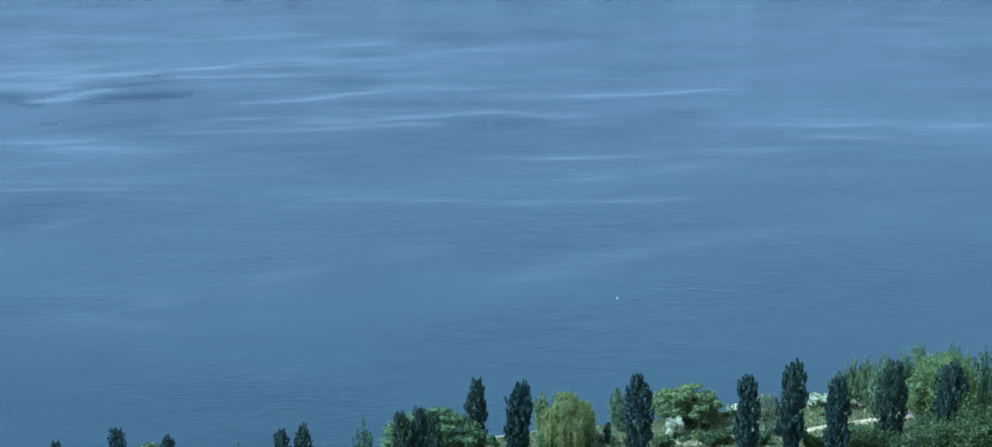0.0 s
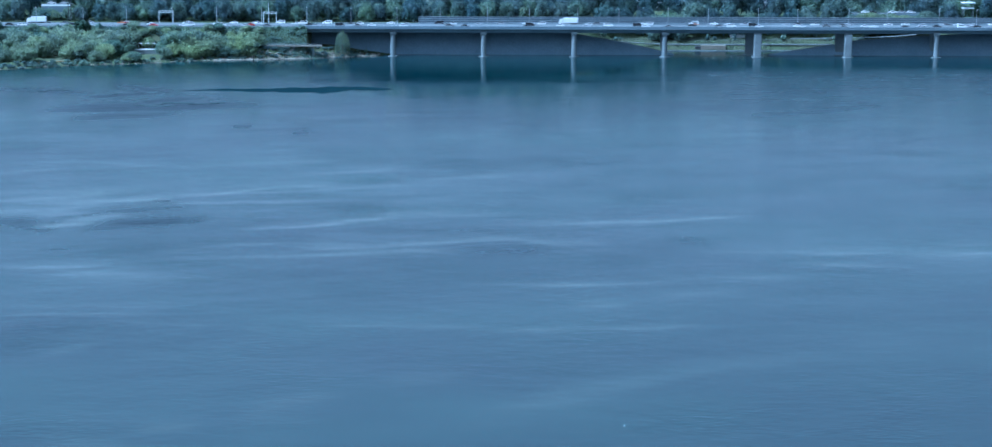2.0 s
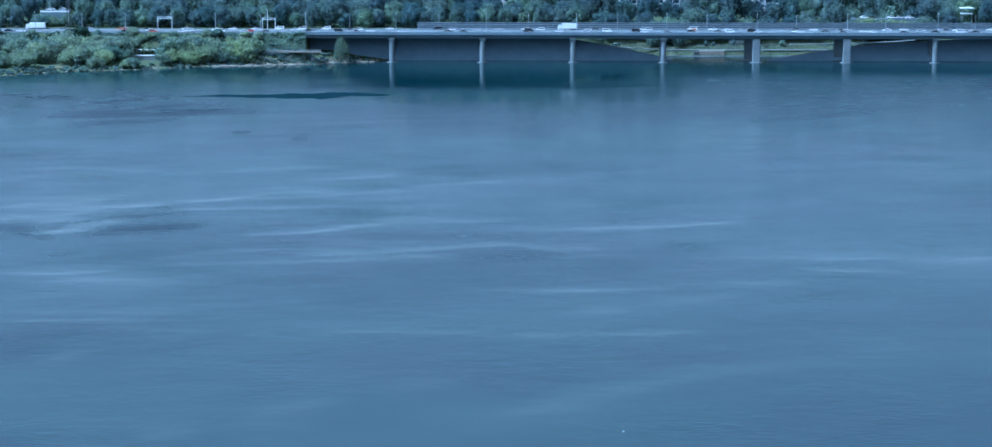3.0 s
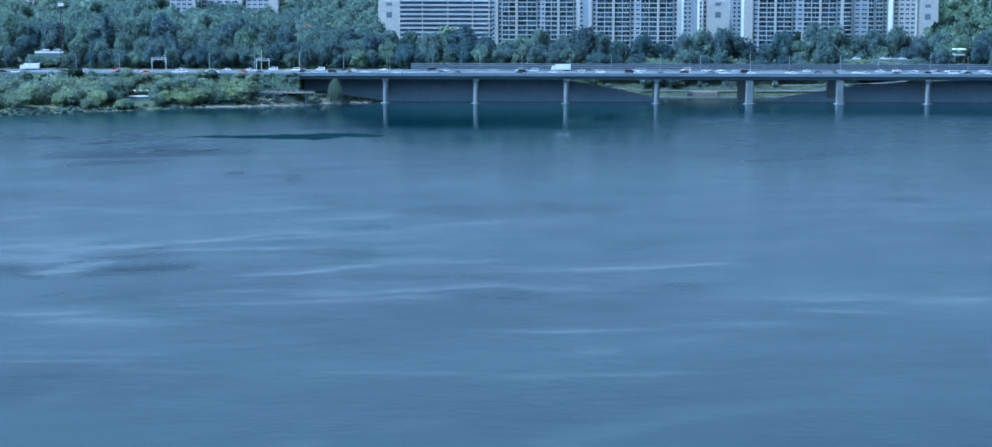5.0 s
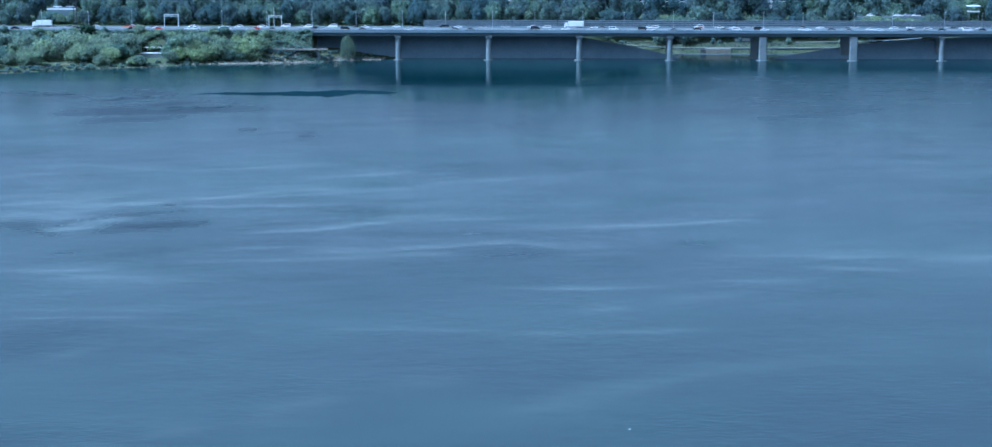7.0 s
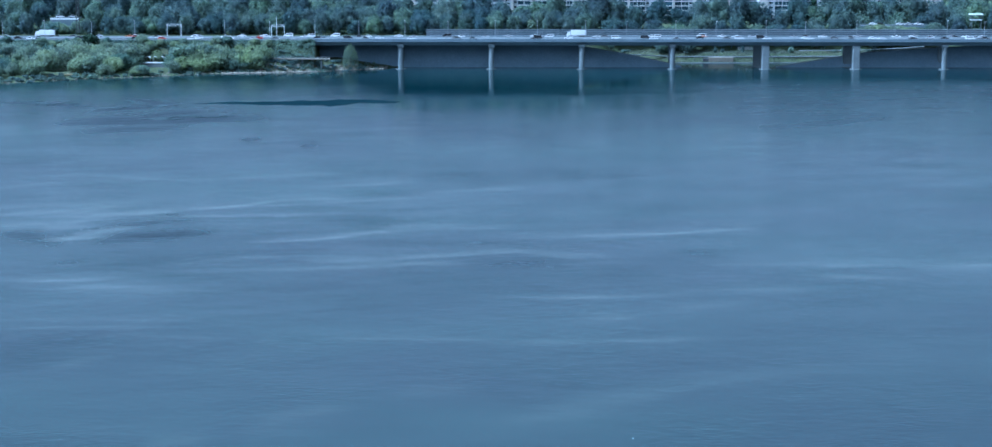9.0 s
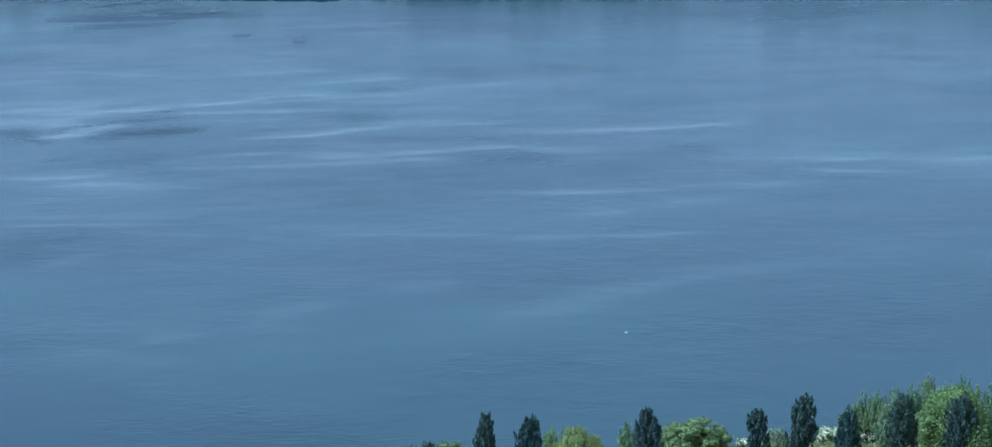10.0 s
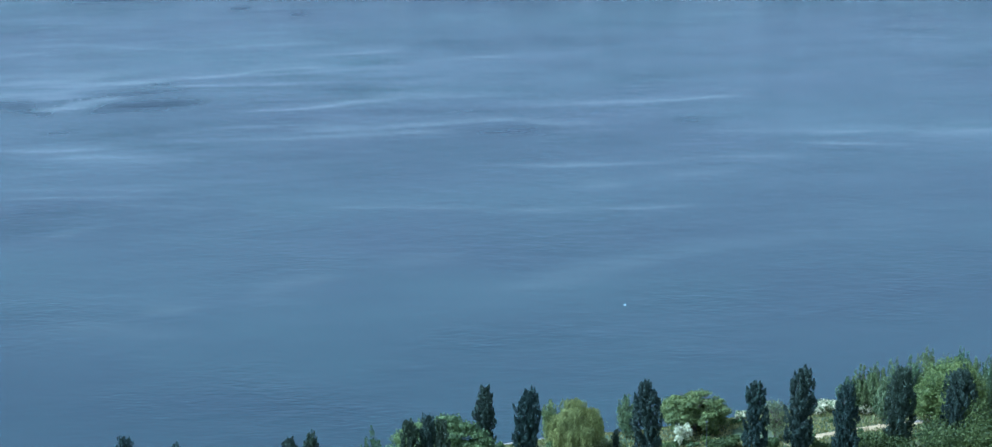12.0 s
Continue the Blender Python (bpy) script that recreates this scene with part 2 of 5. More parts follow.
    m.b.inputs["IOR"].default_value = 1.333
    return m.m


M["water"] = water_mat()


def ground_mat():
    m = Mat("ground_cover")
    big = m.noise(0.06, 6, 0.65)
    fine = m.noise(1.2, 4, 0.7)
    grass = m.ramp(fine, [(0.3, (0.032, 0.050, 0.022)), (0.7, (0.076, 0.098, 0.046))])
    dry = m.ramp(fine, [(0.3, (0.066, 0.070, 0.042)), (0.7, (0.135, 0.132, 0.082))])
    sel = m.ramp(big, [(0.45, (0, 0, 0)), (0.75, (0.85, 0.85, 0.85))])
    m.bump(fine, 0.6, 0.15)
    return m.done(m.mix(sel, grass, dry), 0.95, 0.0, 0.2)


M["ground"] = ground_mat()


# ---------------------------------------------------------------- building blocks
def mesh_of(name, verts, faces, mat):
    me = bpy.data.meshes.new(name)
    me.from_pydata([tuple(v) for v in verts], [], [tuple(f) for f in faces])
    me.materials.append(mat)
    return me


def tri_mesh(name, V, Fc, mat):
    """A mesh straight from arrays of vertices and triangles."""
    V = np.asarray(V, dtype=np.float32)
    Fc = np.asarray(Fc, dtype=np.int32)
    me = bpy.data.meshes.new(name)
    me.vertices.add(len(V))
    me.vertices.foreach_set("co", V.ravel())
    k = Fc.shape[1]
    me.loops.add(Fc.size)
    me.loops.foreach_set("vertex_index", Fc.ravel())
    me.polygons.add(len(Fc))
    me.polygons.foreach_set("loop_start", np.arange(len(Fc), dtype=np.int32) * k)
    me.update(calc_edges=True)
    me.materials.append(mat)
    return me


def thing(name, label, category, at=(0, 0, 0), turn=0.0, group="", kind=""):
    ob = new(name)
    ob.matrix_world = pose(*at, 0, 0, turn)
    return tagged(ob, label, category, group, kind)


def part(name, bm, material, parent, label="", smooth=False):
    """Links a bmesh (or a ready mesh) as one object under a thing or a part."""
    if isinstance(bm, bpy.types.Mesh):
        me = bm
    else:
        me = bpy.data.meshes.new(name)
        bm.to_mesh(me)
        bm.free()
        me.materials.append(material)
    if smooth:
        me.shade_smooth()
    ob = new(name, me)
    ob.parent = parent
    if label:
        ob["label"] = label
    return ob


def box(bm, x0, x1, y0, y1, z0, z1, bevel=0.0):
    r = bmesh.ops.create_cube(bm, size=1.0, matrix=Matrix.LocRotScale(((x0 + x1) / 2, (y0 + y1) / 2, (z0 + z1) / 2), None, (x1 - x0, y1 - y0, z1 - z0)))
    if bevel:
        edges = {e for v in r["verts"] for e in v.link_edges}
        bmesh.ops.bevel(bm, geom=list(edges), offset=bevel, segments=1, affect='EDGES')
    return bm


def rod(bm, a, b, r0, r1=None, sides=6):
    """A tapered rod from a to b."""
    a, b = Vector(a), Vector(b)
    d = b - a
    m = Matrix.Translation((a + b) / 2) @ d.to_track_quat("Z", "Y").to_matrix().to_4x4()
    bmesh.ops.create_cone(bm, cap_ends=True, segments=sides, radius1=r0, radius2=r0 if r1 is None else r1, depth=d.length, matrix=m)
    return bm


def loft(bm, sections):
    """Skin between equal rings of points, closed at both ends."""
    rings = [[bm.verts.new(p) for p in s] for s in sections]
    n = len(rings[0])
    for r0, r1 in zip(rings, rings[1:]):
        for i in range(n):
            bm.faces.new((r0[i], r0[(i + 1) % n], r1[(i + 1) % n], r1[i]))
    bm.faces.new(rings[0][::-1])
    bm.faces.new(rings[-1])
    bmesh.ops.recalc_face_normals(bm, faces=bm.faces)
    return bm


# ---------------------------------------------------------------- the lie of the land
def near_shore(x):
    return 299.5 + 0.34 * max(-160, min(160, x)) + 2.0 * noise.noise(Vector((x * 0.07, 3.0, 0)))


def far_shore(x):
    if x < -68:
        y = np.interp(x, [-600, -245, -218, -188, -158, -126, -100, -69], [960, 1027, 1047, 1057, 1074, 1081, 1088, 1103])
    else:
        y = np.interp(x, [-69, -55, 36, 60, 225, 250, 300, 900], [1103, 1116, 1117, 1136, 1138, 1117, 1116, 1100])
    return float(y) + 1.2 * noise.noise(Vector((x * 0.11, 7.0, 0)))


def smooth(a, b, v):
    u = max(0.0, min(1.0, (v - a) / (b - a)))
    return u * u * (3 - 2 * u)


def land(x, y):
    """Height of the ground at x, y; the river lies at 0."""
    bump_ = 0.35 * noise.noise(Vector((x * 0.05, y * 0.05, 0)))
    if y < 650:
        d = near_shore(x) - y
        if d < 0:
            return max(-4.0, d * 0.35)
        z = 2.3 * smooth(0, 9, d) + bump_ * smooth(2, 12, d)
        return z + 5 * smooth(60, 200, d)
    d = y - far_shore(x)
    if d < 0:
        return max(-4.0, d * 0.35)
    if x < -103.5:
        low = 2.6 * smooth(0, 14, d) + bump_ * smooth(2, 12, d)
        raised = smooth(-134, -125, x)   # a grassy shelf under the footbridge
        low += (5.5 * smooth(0, 6, d) - low) * raised
        z = low + (15.2 - low) * smooth(1090, 1099, y)
    elif x < -60:
        shelf = 5.2 - 3.8 * smooth(-96, -66, x)
        z = max(shelf * smooth(0, 11, d) + bump_ * smooth(2, 12, d), 15.2 * smooth(1123, 1131, y))
    else:
        open_bank = smooth(38, 60, x) * (1 - smooth(225, 250, x))
        wall = 7.0 * smooth(0, 11, d) + 9.6 * smooth(12, 15, d)
        bank = 4.6 * smooth(0, 13, d) + 12.0 * smooth(20, 42, d)
        z = wall * (1 - open_bank) + bank * open_bank
    z = min(z, 15.2)
    left = 1 - smooth(-75, 25, x)
    right = smooth(225, 300, x)
    z += left * (6 * smooth(1150, 1215, y) + 62 * smooth(1200, 1700, y))
    z += right * 34 * smooth(1165, 1330, y)
    z += 70 * smooth(1600, 2300, y) * (1 - left) * (1 - right)
    return z


def spread(marks):
    """Grid lines from (start, step) marks."""
    out = []
    for (a, s), (b, _) in zip(marks, marks[1:]):
        n = max(1, round((b - a) / s))
        out += [a + (b - a) * i / n for i in range(n)]
    return out + [marks[-1][0]]


xs = spread([(-4200, 300), (-900, 60), (-420, 6), (-114, 1.0), (-92, 3), (-54, 6), (420, 60), (900, 300), (4200, 1)])
ys = spread([(-3000, 300), (0, 40), (200, 2.5), (345, 60), (645, 60), (940, 4), (1020, 2.5), (1160, 6), (1460, 40), (2400, 250), (4800, 1)])
V = [(x, y, land(x, y)) for y in ys for x in xs]
nx = len(xs)
Fq = [(j * nx + i, j * nx + i + 1, (j + 1) * nx + i + 1, (j + 1) * nx + i) for j in range(len(ys) - 1) for i in range(nx - 1)]
ground = new("ground", tri_mesh("ground", V, Fq, M["ground"]))
ground.data.shade_smooth()
tagged(ground, "grassy river banks with earth, dry grass and wooded slopes", "ground", kind="structure")

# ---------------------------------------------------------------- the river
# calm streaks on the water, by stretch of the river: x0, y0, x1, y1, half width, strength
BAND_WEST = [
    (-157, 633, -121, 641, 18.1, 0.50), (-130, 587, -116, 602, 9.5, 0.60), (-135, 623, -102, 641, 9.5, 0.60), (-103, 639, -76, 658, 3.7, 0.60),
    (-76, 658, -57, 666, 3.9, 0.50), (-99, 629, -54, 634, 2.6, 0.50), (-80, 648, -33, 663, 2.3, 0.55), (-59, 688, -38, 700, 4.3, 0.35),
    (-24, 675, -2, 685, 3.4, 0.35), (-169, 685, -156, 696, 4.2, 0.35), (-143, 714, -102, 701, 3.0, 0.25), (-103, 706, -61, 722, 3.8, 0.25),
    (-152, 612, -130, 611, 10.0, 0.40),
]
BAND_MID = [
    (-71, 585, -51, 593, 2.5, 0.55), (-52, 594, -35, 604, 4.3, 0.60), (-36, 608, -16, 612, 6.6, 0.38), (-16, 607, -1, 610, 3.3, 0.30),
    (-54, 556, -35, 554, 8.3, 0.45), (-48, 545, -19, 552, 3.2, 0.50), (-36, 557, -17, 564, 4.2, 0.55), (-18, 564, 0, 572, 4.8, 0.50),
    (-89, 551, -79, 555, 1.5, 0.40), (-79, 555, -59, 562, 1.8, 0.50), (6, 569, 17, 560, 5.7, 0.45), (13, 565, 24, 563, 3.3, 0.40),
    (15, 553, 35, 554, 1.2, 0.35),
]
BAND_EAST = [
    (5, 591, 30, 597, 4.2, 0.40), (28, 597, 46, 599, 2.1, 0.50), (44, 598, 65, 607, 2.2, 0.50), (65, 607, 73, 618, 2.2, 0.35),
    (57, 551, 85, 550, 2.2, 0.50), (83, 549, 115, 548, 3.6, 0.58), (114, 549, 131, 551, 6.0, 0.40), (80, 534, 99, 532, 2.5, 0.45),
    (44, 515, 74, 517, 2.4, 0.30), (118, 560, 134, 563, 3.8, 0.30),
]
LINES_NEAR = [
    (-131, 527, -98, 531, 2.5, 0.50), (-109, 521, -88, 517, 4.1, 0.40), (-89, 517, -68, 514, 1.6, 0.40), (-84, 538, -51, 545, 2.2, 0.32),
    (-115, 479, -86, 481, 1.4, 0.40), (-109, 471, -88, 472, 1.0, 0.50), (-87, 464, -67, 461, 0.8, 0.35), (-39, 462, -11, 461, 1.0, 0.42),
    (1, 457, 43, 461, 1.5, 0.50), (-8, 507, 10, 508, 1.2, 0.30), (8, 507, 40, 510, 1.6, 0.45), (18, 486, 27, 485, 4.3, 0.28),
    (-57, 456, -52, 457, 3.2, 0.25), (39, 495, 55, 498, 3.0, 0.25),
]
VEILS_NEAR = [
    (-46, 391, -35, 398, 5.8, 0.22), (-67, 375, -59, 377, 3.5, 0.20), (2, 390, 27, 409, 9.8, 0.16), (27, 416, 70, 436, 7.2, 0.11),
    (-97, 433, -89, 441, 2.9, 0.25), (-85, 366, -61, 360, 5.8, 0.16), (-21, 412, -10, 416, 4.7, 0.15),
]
# wind-ruffled, darker streaks, and the rippled shallows over the weed
RUFFLED = [
    (-147, 595, -137, 594, 4.2, 0.50), (-138, 588, -129, 580, 3.6, 0.50), (-131, 591, -127, 599, 3.2, 0.40), (-127, 605, -101, 619, 4.5, 0.40),
    (-114, 590, -94, 597, 9.5, 0.60), (-107, 633, -101, 628, 2.4, 0.40), (-123, 551, -115, 557, 5.5, 0.20), (45, 568, 57, 563, 8.6, 0.16),
    (-11, 547, 14, 552, 11.8, 0.14), (-44, 581, -1, 584, 8.1, 0.14), (107, 853, 140, 868, 8.6, 0.40), (138, 870, 162, 887, 9.0, 0.28),
]
RIPPLED = [
    (-178, 913, -156, 933, 7.5, 0.80), (-153, 894, -138, 904, 7.1, 0.80), (-174, 869, -120, 879, 15.6, 0.65), (-168, 839, -140, 848, 10.4, 0.40),
    (-225, 940, -189, 925, 4.1, 0.60), (-174, 954, -156, 933, 3.9, 0.60), (-105, 810, -100, 810, 3.1, 0.40), (-80, 792, -76, 792, 4.0, 0.50),
    (-211, 937, -204, 945, 5.2, 0.40),
]
wx = spread([(-4200, 400), (-600, 40), (-280, 3.2), (280, 40), (600, 400), (4200, 1)])
wy = spread([(180, 30), (270, 1.3), (700, 3.0), (1170, 20), (1230, 1)])
WV = np.array([(x, y, 0.0) for y in wy for x in wx])
nw = len(wx)
WF = [(j * nw + i, j * nw + i + 1, (j + 1) * nw + i + 1, (j + 1) * nw + i) for j in range(len(wy) - 1) for i in range(nw - 1)]
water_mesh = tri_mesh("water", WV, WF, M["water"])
X, Y = WV[:, 0], WV[:, 1]
warp = np.array([noise.noise(Vector((x * 0.02, y * 0.03, 1))) * 3 + noise.noise(Vector((x * 0.06, y * 0.09, 5))) * 2.0 for x, y in WV[:, :2]])
fibre = np.array([noise.fractal(Vector((x * 0.03 + 4, (y - 0.25 * x) * 0.11, 3)), 0.8, 2.2, 5) for x, y in WV[:, :2]])
cloud = np.array([noise.fractal(Vector((x * 0.012, (y - 0.35 * x) * 0.014, 11)), 0.9, 2.1, 4) for x, y in WV[:, :2]])


def streak(x0, y0, x1, y1, w):
    """Strength of one streak over the water: crisp on its near side, trailing off beyond."""
    u = np.clip((X - x0) / (x1 - x0), -0.6, 1.6)
    d = Y + 0.6 * warp - (y0 + u * (y1 - y0)) + 0.9 * fibre * min(w, 4.0)
    ends = np.clip(1.6 - np.abs(u - 0.5) * 1.8 + 0.3 * fibre, 0, 1)
    core = np.exp(-np.abs(d / np.where(d < 0, 0.75 * w, 1.05 * w)) ** 2.4)
    veil = 0.22 * np.exp(-((d - 0.8 * w) / (3.0 * w)) ** 2)
    return np.maximum(core, veil) * ends


# strength of the calm streaks, for smoother water and their painted sheen
sheen = np.zeros(len(WV))
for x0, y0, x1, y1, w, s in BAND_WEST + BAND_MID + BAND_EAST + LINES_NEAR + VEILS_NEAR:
    sheen = np.maximum(sheen, 1.3 * s * streak(x0, y0, x1, y1, w) * np.clip(0.85 + 0.7 * fibre, 0.3, 1.1))
still = 0.42 * np.clip((Y + 4 * warp - 1010) / 70, 0, 1) + 0.6 * np.exp(-((X - 10) / 85) ** 4 - ((Y - 985) / 75) ** 4)
calm = 0.14 * np.clip((Y - 700) / 200, 0, 1) * np.clip((70 - X) / 60, 0, 1) + still
calm = np.clip(calm + 0.14 * np.clip(fibre, -0.6, 0.8) + 0.22 * np.clip(cloud, -0.7, 0.9), 0, 1)
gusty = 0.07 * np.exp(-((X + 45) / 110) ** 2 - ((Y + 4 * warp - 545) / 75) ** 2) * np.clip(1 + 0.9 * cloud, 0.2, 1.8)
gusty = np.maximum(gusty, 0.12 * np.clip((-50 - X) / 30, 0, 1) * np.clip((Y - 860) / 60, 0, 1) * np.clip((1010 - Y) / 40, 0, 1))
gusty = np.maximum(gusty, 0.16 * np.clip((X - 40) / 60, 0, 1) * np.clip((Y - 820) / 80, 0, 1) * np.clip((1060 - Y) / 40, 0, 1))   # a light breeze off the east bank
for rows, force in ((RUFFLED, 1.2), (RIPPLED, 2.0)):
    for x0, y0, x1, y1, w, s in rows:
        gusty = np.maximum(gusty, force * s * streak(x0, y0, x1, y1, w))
gusty = np.clip(gusty * (1 - np.clip(1.2 * sheen, 0, 1)), 0, 1)
attr = water_mesh.attributes.new("calm", 'FLOAT', 'POINT')
attr.data.foreach_set("value", calm.astype(np.float32))
attr = water_mesh.attributes.new("sheen", 'FLOAT', 'POINT')
attr.data.foreach_set("value", np.clip(sheen, 0, 1).astype(np.float32))
attr = water_mesh.attributes.new("gusty", 'FLOAT', 'POINT')
attr.data.foreach_set("value", gusty.astype(np.float32))
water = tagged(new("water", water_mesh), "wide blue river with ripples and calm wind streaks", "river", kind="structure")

# ---------------------------------------------------------------- trees
def leaf_cloud(rng, P, N, size, stretch=(1, 1, 1)):
    """Small folded leaf clumps at points P, facing about N: arrays of vertices and triangles."""
    n = len(P)
    N = N + rng.normal(0, 0.75, (n, 3))
    N /= np.linalg.norm(N, axis=1)[:, None] + 1e-9
    R = rng.normal(0, 1, (n, 3))
    T = np.cross(N, R)
    T /= np.linalg.norm(T, axis=1)[:, None] + 1e-9
    B = np.cross(N, T)
    s = size * rng.uniform(0.6, 1.35, n)[:, None]
    st = np.array(stretch)
    a = P - T * s * st
    b = P + B * s * 0.62 * st - N * s * 0.18
    c = P + T * s * st * rng.uniform(0.7, 1.2, n)[:, None]
    d = P - B * s * 0.62 * st - N * s * 0.18
    V = np.stack([a, b, c, d], 1).reshape(-1, 3)
    i = np.arange(n)[:, None] * 4
    return V, np.concatenate([i + [0, 1, 2], i + [0, 2, 3]])


def lobes_cloud(rng, lobes, count, size, inner=0.25):
    """Leaf clumps over the skins of many ellipsoid lobes (centre, radii)."""
    C = np.array([l[0] for l in lobes])
    Rr = np.array([l[1] for l in lobes])
    w = (Rr[:, 0] * Rr[:, 2]) ** 1.0
    k = rng.choice(len(lobes), count, p=w / w.sum())
    U = rng.normal(0, 1, (count, 3))
    U /= np.linalg.norm(U, axis=1)[:, None]
    r = 1 - inner * rng.random(count) ** 2 + rng.normal(0, 0.15, count)
    P = C[k] + U * Rr[k] * r[:, None]
    return leaf_cloud(rng, P, U, size)


def trunk_mesh(rng, height, r, limbs, reach, lean=0.03):
    """A tapered trunk with limbs."""
    bm = bmesh.new()
    pts = [Vector((lean * height * (k / 4) * math.sin(k), lean * height * (k / 4) * math.cos(2 * k), height * k / 4)) for k in range(5)]
    for k in range(4):
        rod(bm, pts[k], pts[k + 1], r * (1 - 0.2 * k), r * (0.8 - 0.2 * k) + 0.02, 6)
    for k in range(limbs):
        h = height * rng.uniform(0.35, 0.95)
        a = rng.uniform(0, 6.28)
        p = Vector((0, 0, h))
        q = p + Vector((math.cos(a) * reach, math.sin(a) * reach, reach * rng.uniform(0.5, 1.1)))
        mid = p.lerp(q, 0.5) + Vector((0, 0, 0.1 * reach))
        rod(bm, p, mid, r * 0.4, r * 0.28, 5)
        rod(bm, mid, q, r * 0.28, r * 0.1, 5)
    me = bpy.data.meshes.new("trunk")
    bm.to_mesh(me)
    bm.free()
    me.materials.append(M["bark"])
    return me


def tree(name, label, at, trunk, crown, turn=0.0, scale=1.0, group="", category="tree"):
    ob = thing(name, label, category, at, turn, group)
    ob.scale = (scale, scale, scale)
    part("trunk", trunk, None, ob)
    part("crown", crown, None, ob)
    return ob


def ellipsoid_shell(rng, lobes, shrink):
    """Rough dark cores inside the lobes, so that no light falls straight through."""
    Vs, Fs, base = [], [], 0
    for c, r in lobes:
        bm = bmesh.new()
        bmesh.ops.create_icosphere(bm, subdivisions=1, radius=1.0)
        v = np.array([p.co[:] for p in bm.verts]) * (1 + rng.normal(0, 0.08, (len(bm.verts), 1)))
        f = np.array([[p.index for p in q.verts] for q in bm.faces])
        bm.free()
        Vs.append(v * np.array(r) * shrink + np.array(c))
        Fs.append(f + base)
        base += len(v)
    return np.concatenate(Vs), np.concatenate(Fs)


def crown_mesh(name, parts, mat):
    Vs, Fs, base = [], [], 0
    for v, f in parts:
        Vs.append(v)
        Fs.append(f + base)
        base += len(v)
    return tri_mesh(name, np.concatenate(Vs), np.concatenate(Fs), mat)


def round_lobes(rng, height, width, bottom, n, flat=0.8):
    """Lobes of a broad crown between bottom and height."""
    out = []
    for k in range(n):
        t = (k + 0.5) / n
        z = bottom + (height - bottom) * (0.15 + 0.75 * t)
        env = math.sin(math.pi * min(0.95, 0.2 + 0.72 * t)) ** 0.8
        a = k * 2.4 + rng.uniform(-0.4, 0.4)
        rad = width * 0.5 * env * rng.uniform(0.35, 0.72)
        s = width * rng.uniform(0.12, 0.22)
        out.append(((math.cos(a) * rad, math.sin(a) * rad, z), (s, s, s * flat)))
    out.append(((0, 0, bottom + 0.55 * (height - bottom)), (width * 0.30, width * 0.30, (height - bottom) * 0.34)))
    return out


def broad_crown(seed, height, width, bottom, n, count, size, mat, core=0.8, flat=0.8):
    rng = np.random.default_rng(seed)
    lob = round_lobes(rng, height, width, bottom, n, flat)
    return crown_mesh("crown", [ellipsoid_shell(rng, lob, core), lobes_cloud(rng, lob, count, size)], mat)


def grove_crown(seed, height, width, count, size, mat, bodies=6, upright=1.0):
    """A full crown: a few great overlapping domes whose skin is broken up at every scale."""
    rng = np.random.default_rng(seed)
    body = [((0, 0, height * 0.45), (width * 0.34, width * 0.34, height * 0.45))]
    for k in range(bodies):
        a, z = k * 2.399 + rng.uniform(-0.5, 0.5), rng.uniform(0.22, 0.72)
        reach = width * rng.uniform(0.18, 0.30) * (1.15 - 0.8 * max(0, z - 0.4))
        r = width * rng.uniform(0.15, 0.23)
        body.append(((math.cos(a) * reach, math.sin(a) * reach, height * z), (r, r, min(height * (1 - z) * 1.02, upright * height * rng.uniform(0.17, 0.26)))))
    C, Rr = np.array([b[0] for b in body]), np.array([b[1] for b in body])
    wgt = Rr[:, 0] * Rr[:, 2]
    k = rng.choice(len(body), 2 * count, p=wgt / wgt.sum())
    U = rng.normal(0, 1, (2 * count, 3))
    U[:, 2] += 0.25
    U /= np.linalg.norm(U, axis=1)[:, None]
    P = C[k] + U * Rr[k]
    lump = np.array([noise.fractal(Vector((p[0] * 0.42 + seed, p[1] * 0.42, p[2] * 0.36)), 0.8, 2.1, 4) for p in P])
    P = C[k] + U * Rr[k] * (0.98 + 0.30 * np.clip(lump, -1, 1) + rng.normal(0, 0.09, len(P)))[:, None]
    depth = np.min(np.linalg.norm((P[:, None, :] - C[None]) / Rr[None], axis=2), axis=1)
    keep = (depth > 0.74) & (P[:, 2] > 0.02 * height)
    P, U = P[keep][:count], U[keep][:count]
    return crown_mesh("crown", [ellipsoid_shell(rng, body, 0.78), leaf_cloud(rng, P, U, size, (1, 1, 1.25))], mat)


def umbrella_crown(seed, height, width, count, size, mat):
    """A spreading crown of flat leafy plates on several levels, open underneath."""
    rng = np.random.default_rng(seed)
    lob = []
    for k in range(64):
        r = width * 0.47 * math.sqrt((k + 0.5) / 64)
        a = k * 2.399 + rng.uniform(-0.4, 0.4)
        top = height * (0.97 - 0.42 * (r / (width * 0.5)) ** 2.2) * rng.uniform(0.84, 1.03)
        s = width * rng.uniform(0.055, 0.12)
        lob.append(((math.cos(a) * r, math.sin(a) * r, top - 0.4 * s), (s, s * rng.uniform(0.7, 1.1), s * rng.uniform(0.32, 0.55))))
        for q in range(2):
            lob.append(((math.cos(a) * r * 0.9 + rng.normal(0, 0.3), math.sin(a) * r * 0.9, top * rng.uniform(0.4, 0.82)), (s, s, s * 0.5)))
    return crown_mesh("crown", [ellipsoid_shell(rng, lob, 0.6), lobes_cloud(rng, lob, count, size, 0.5)], mat)


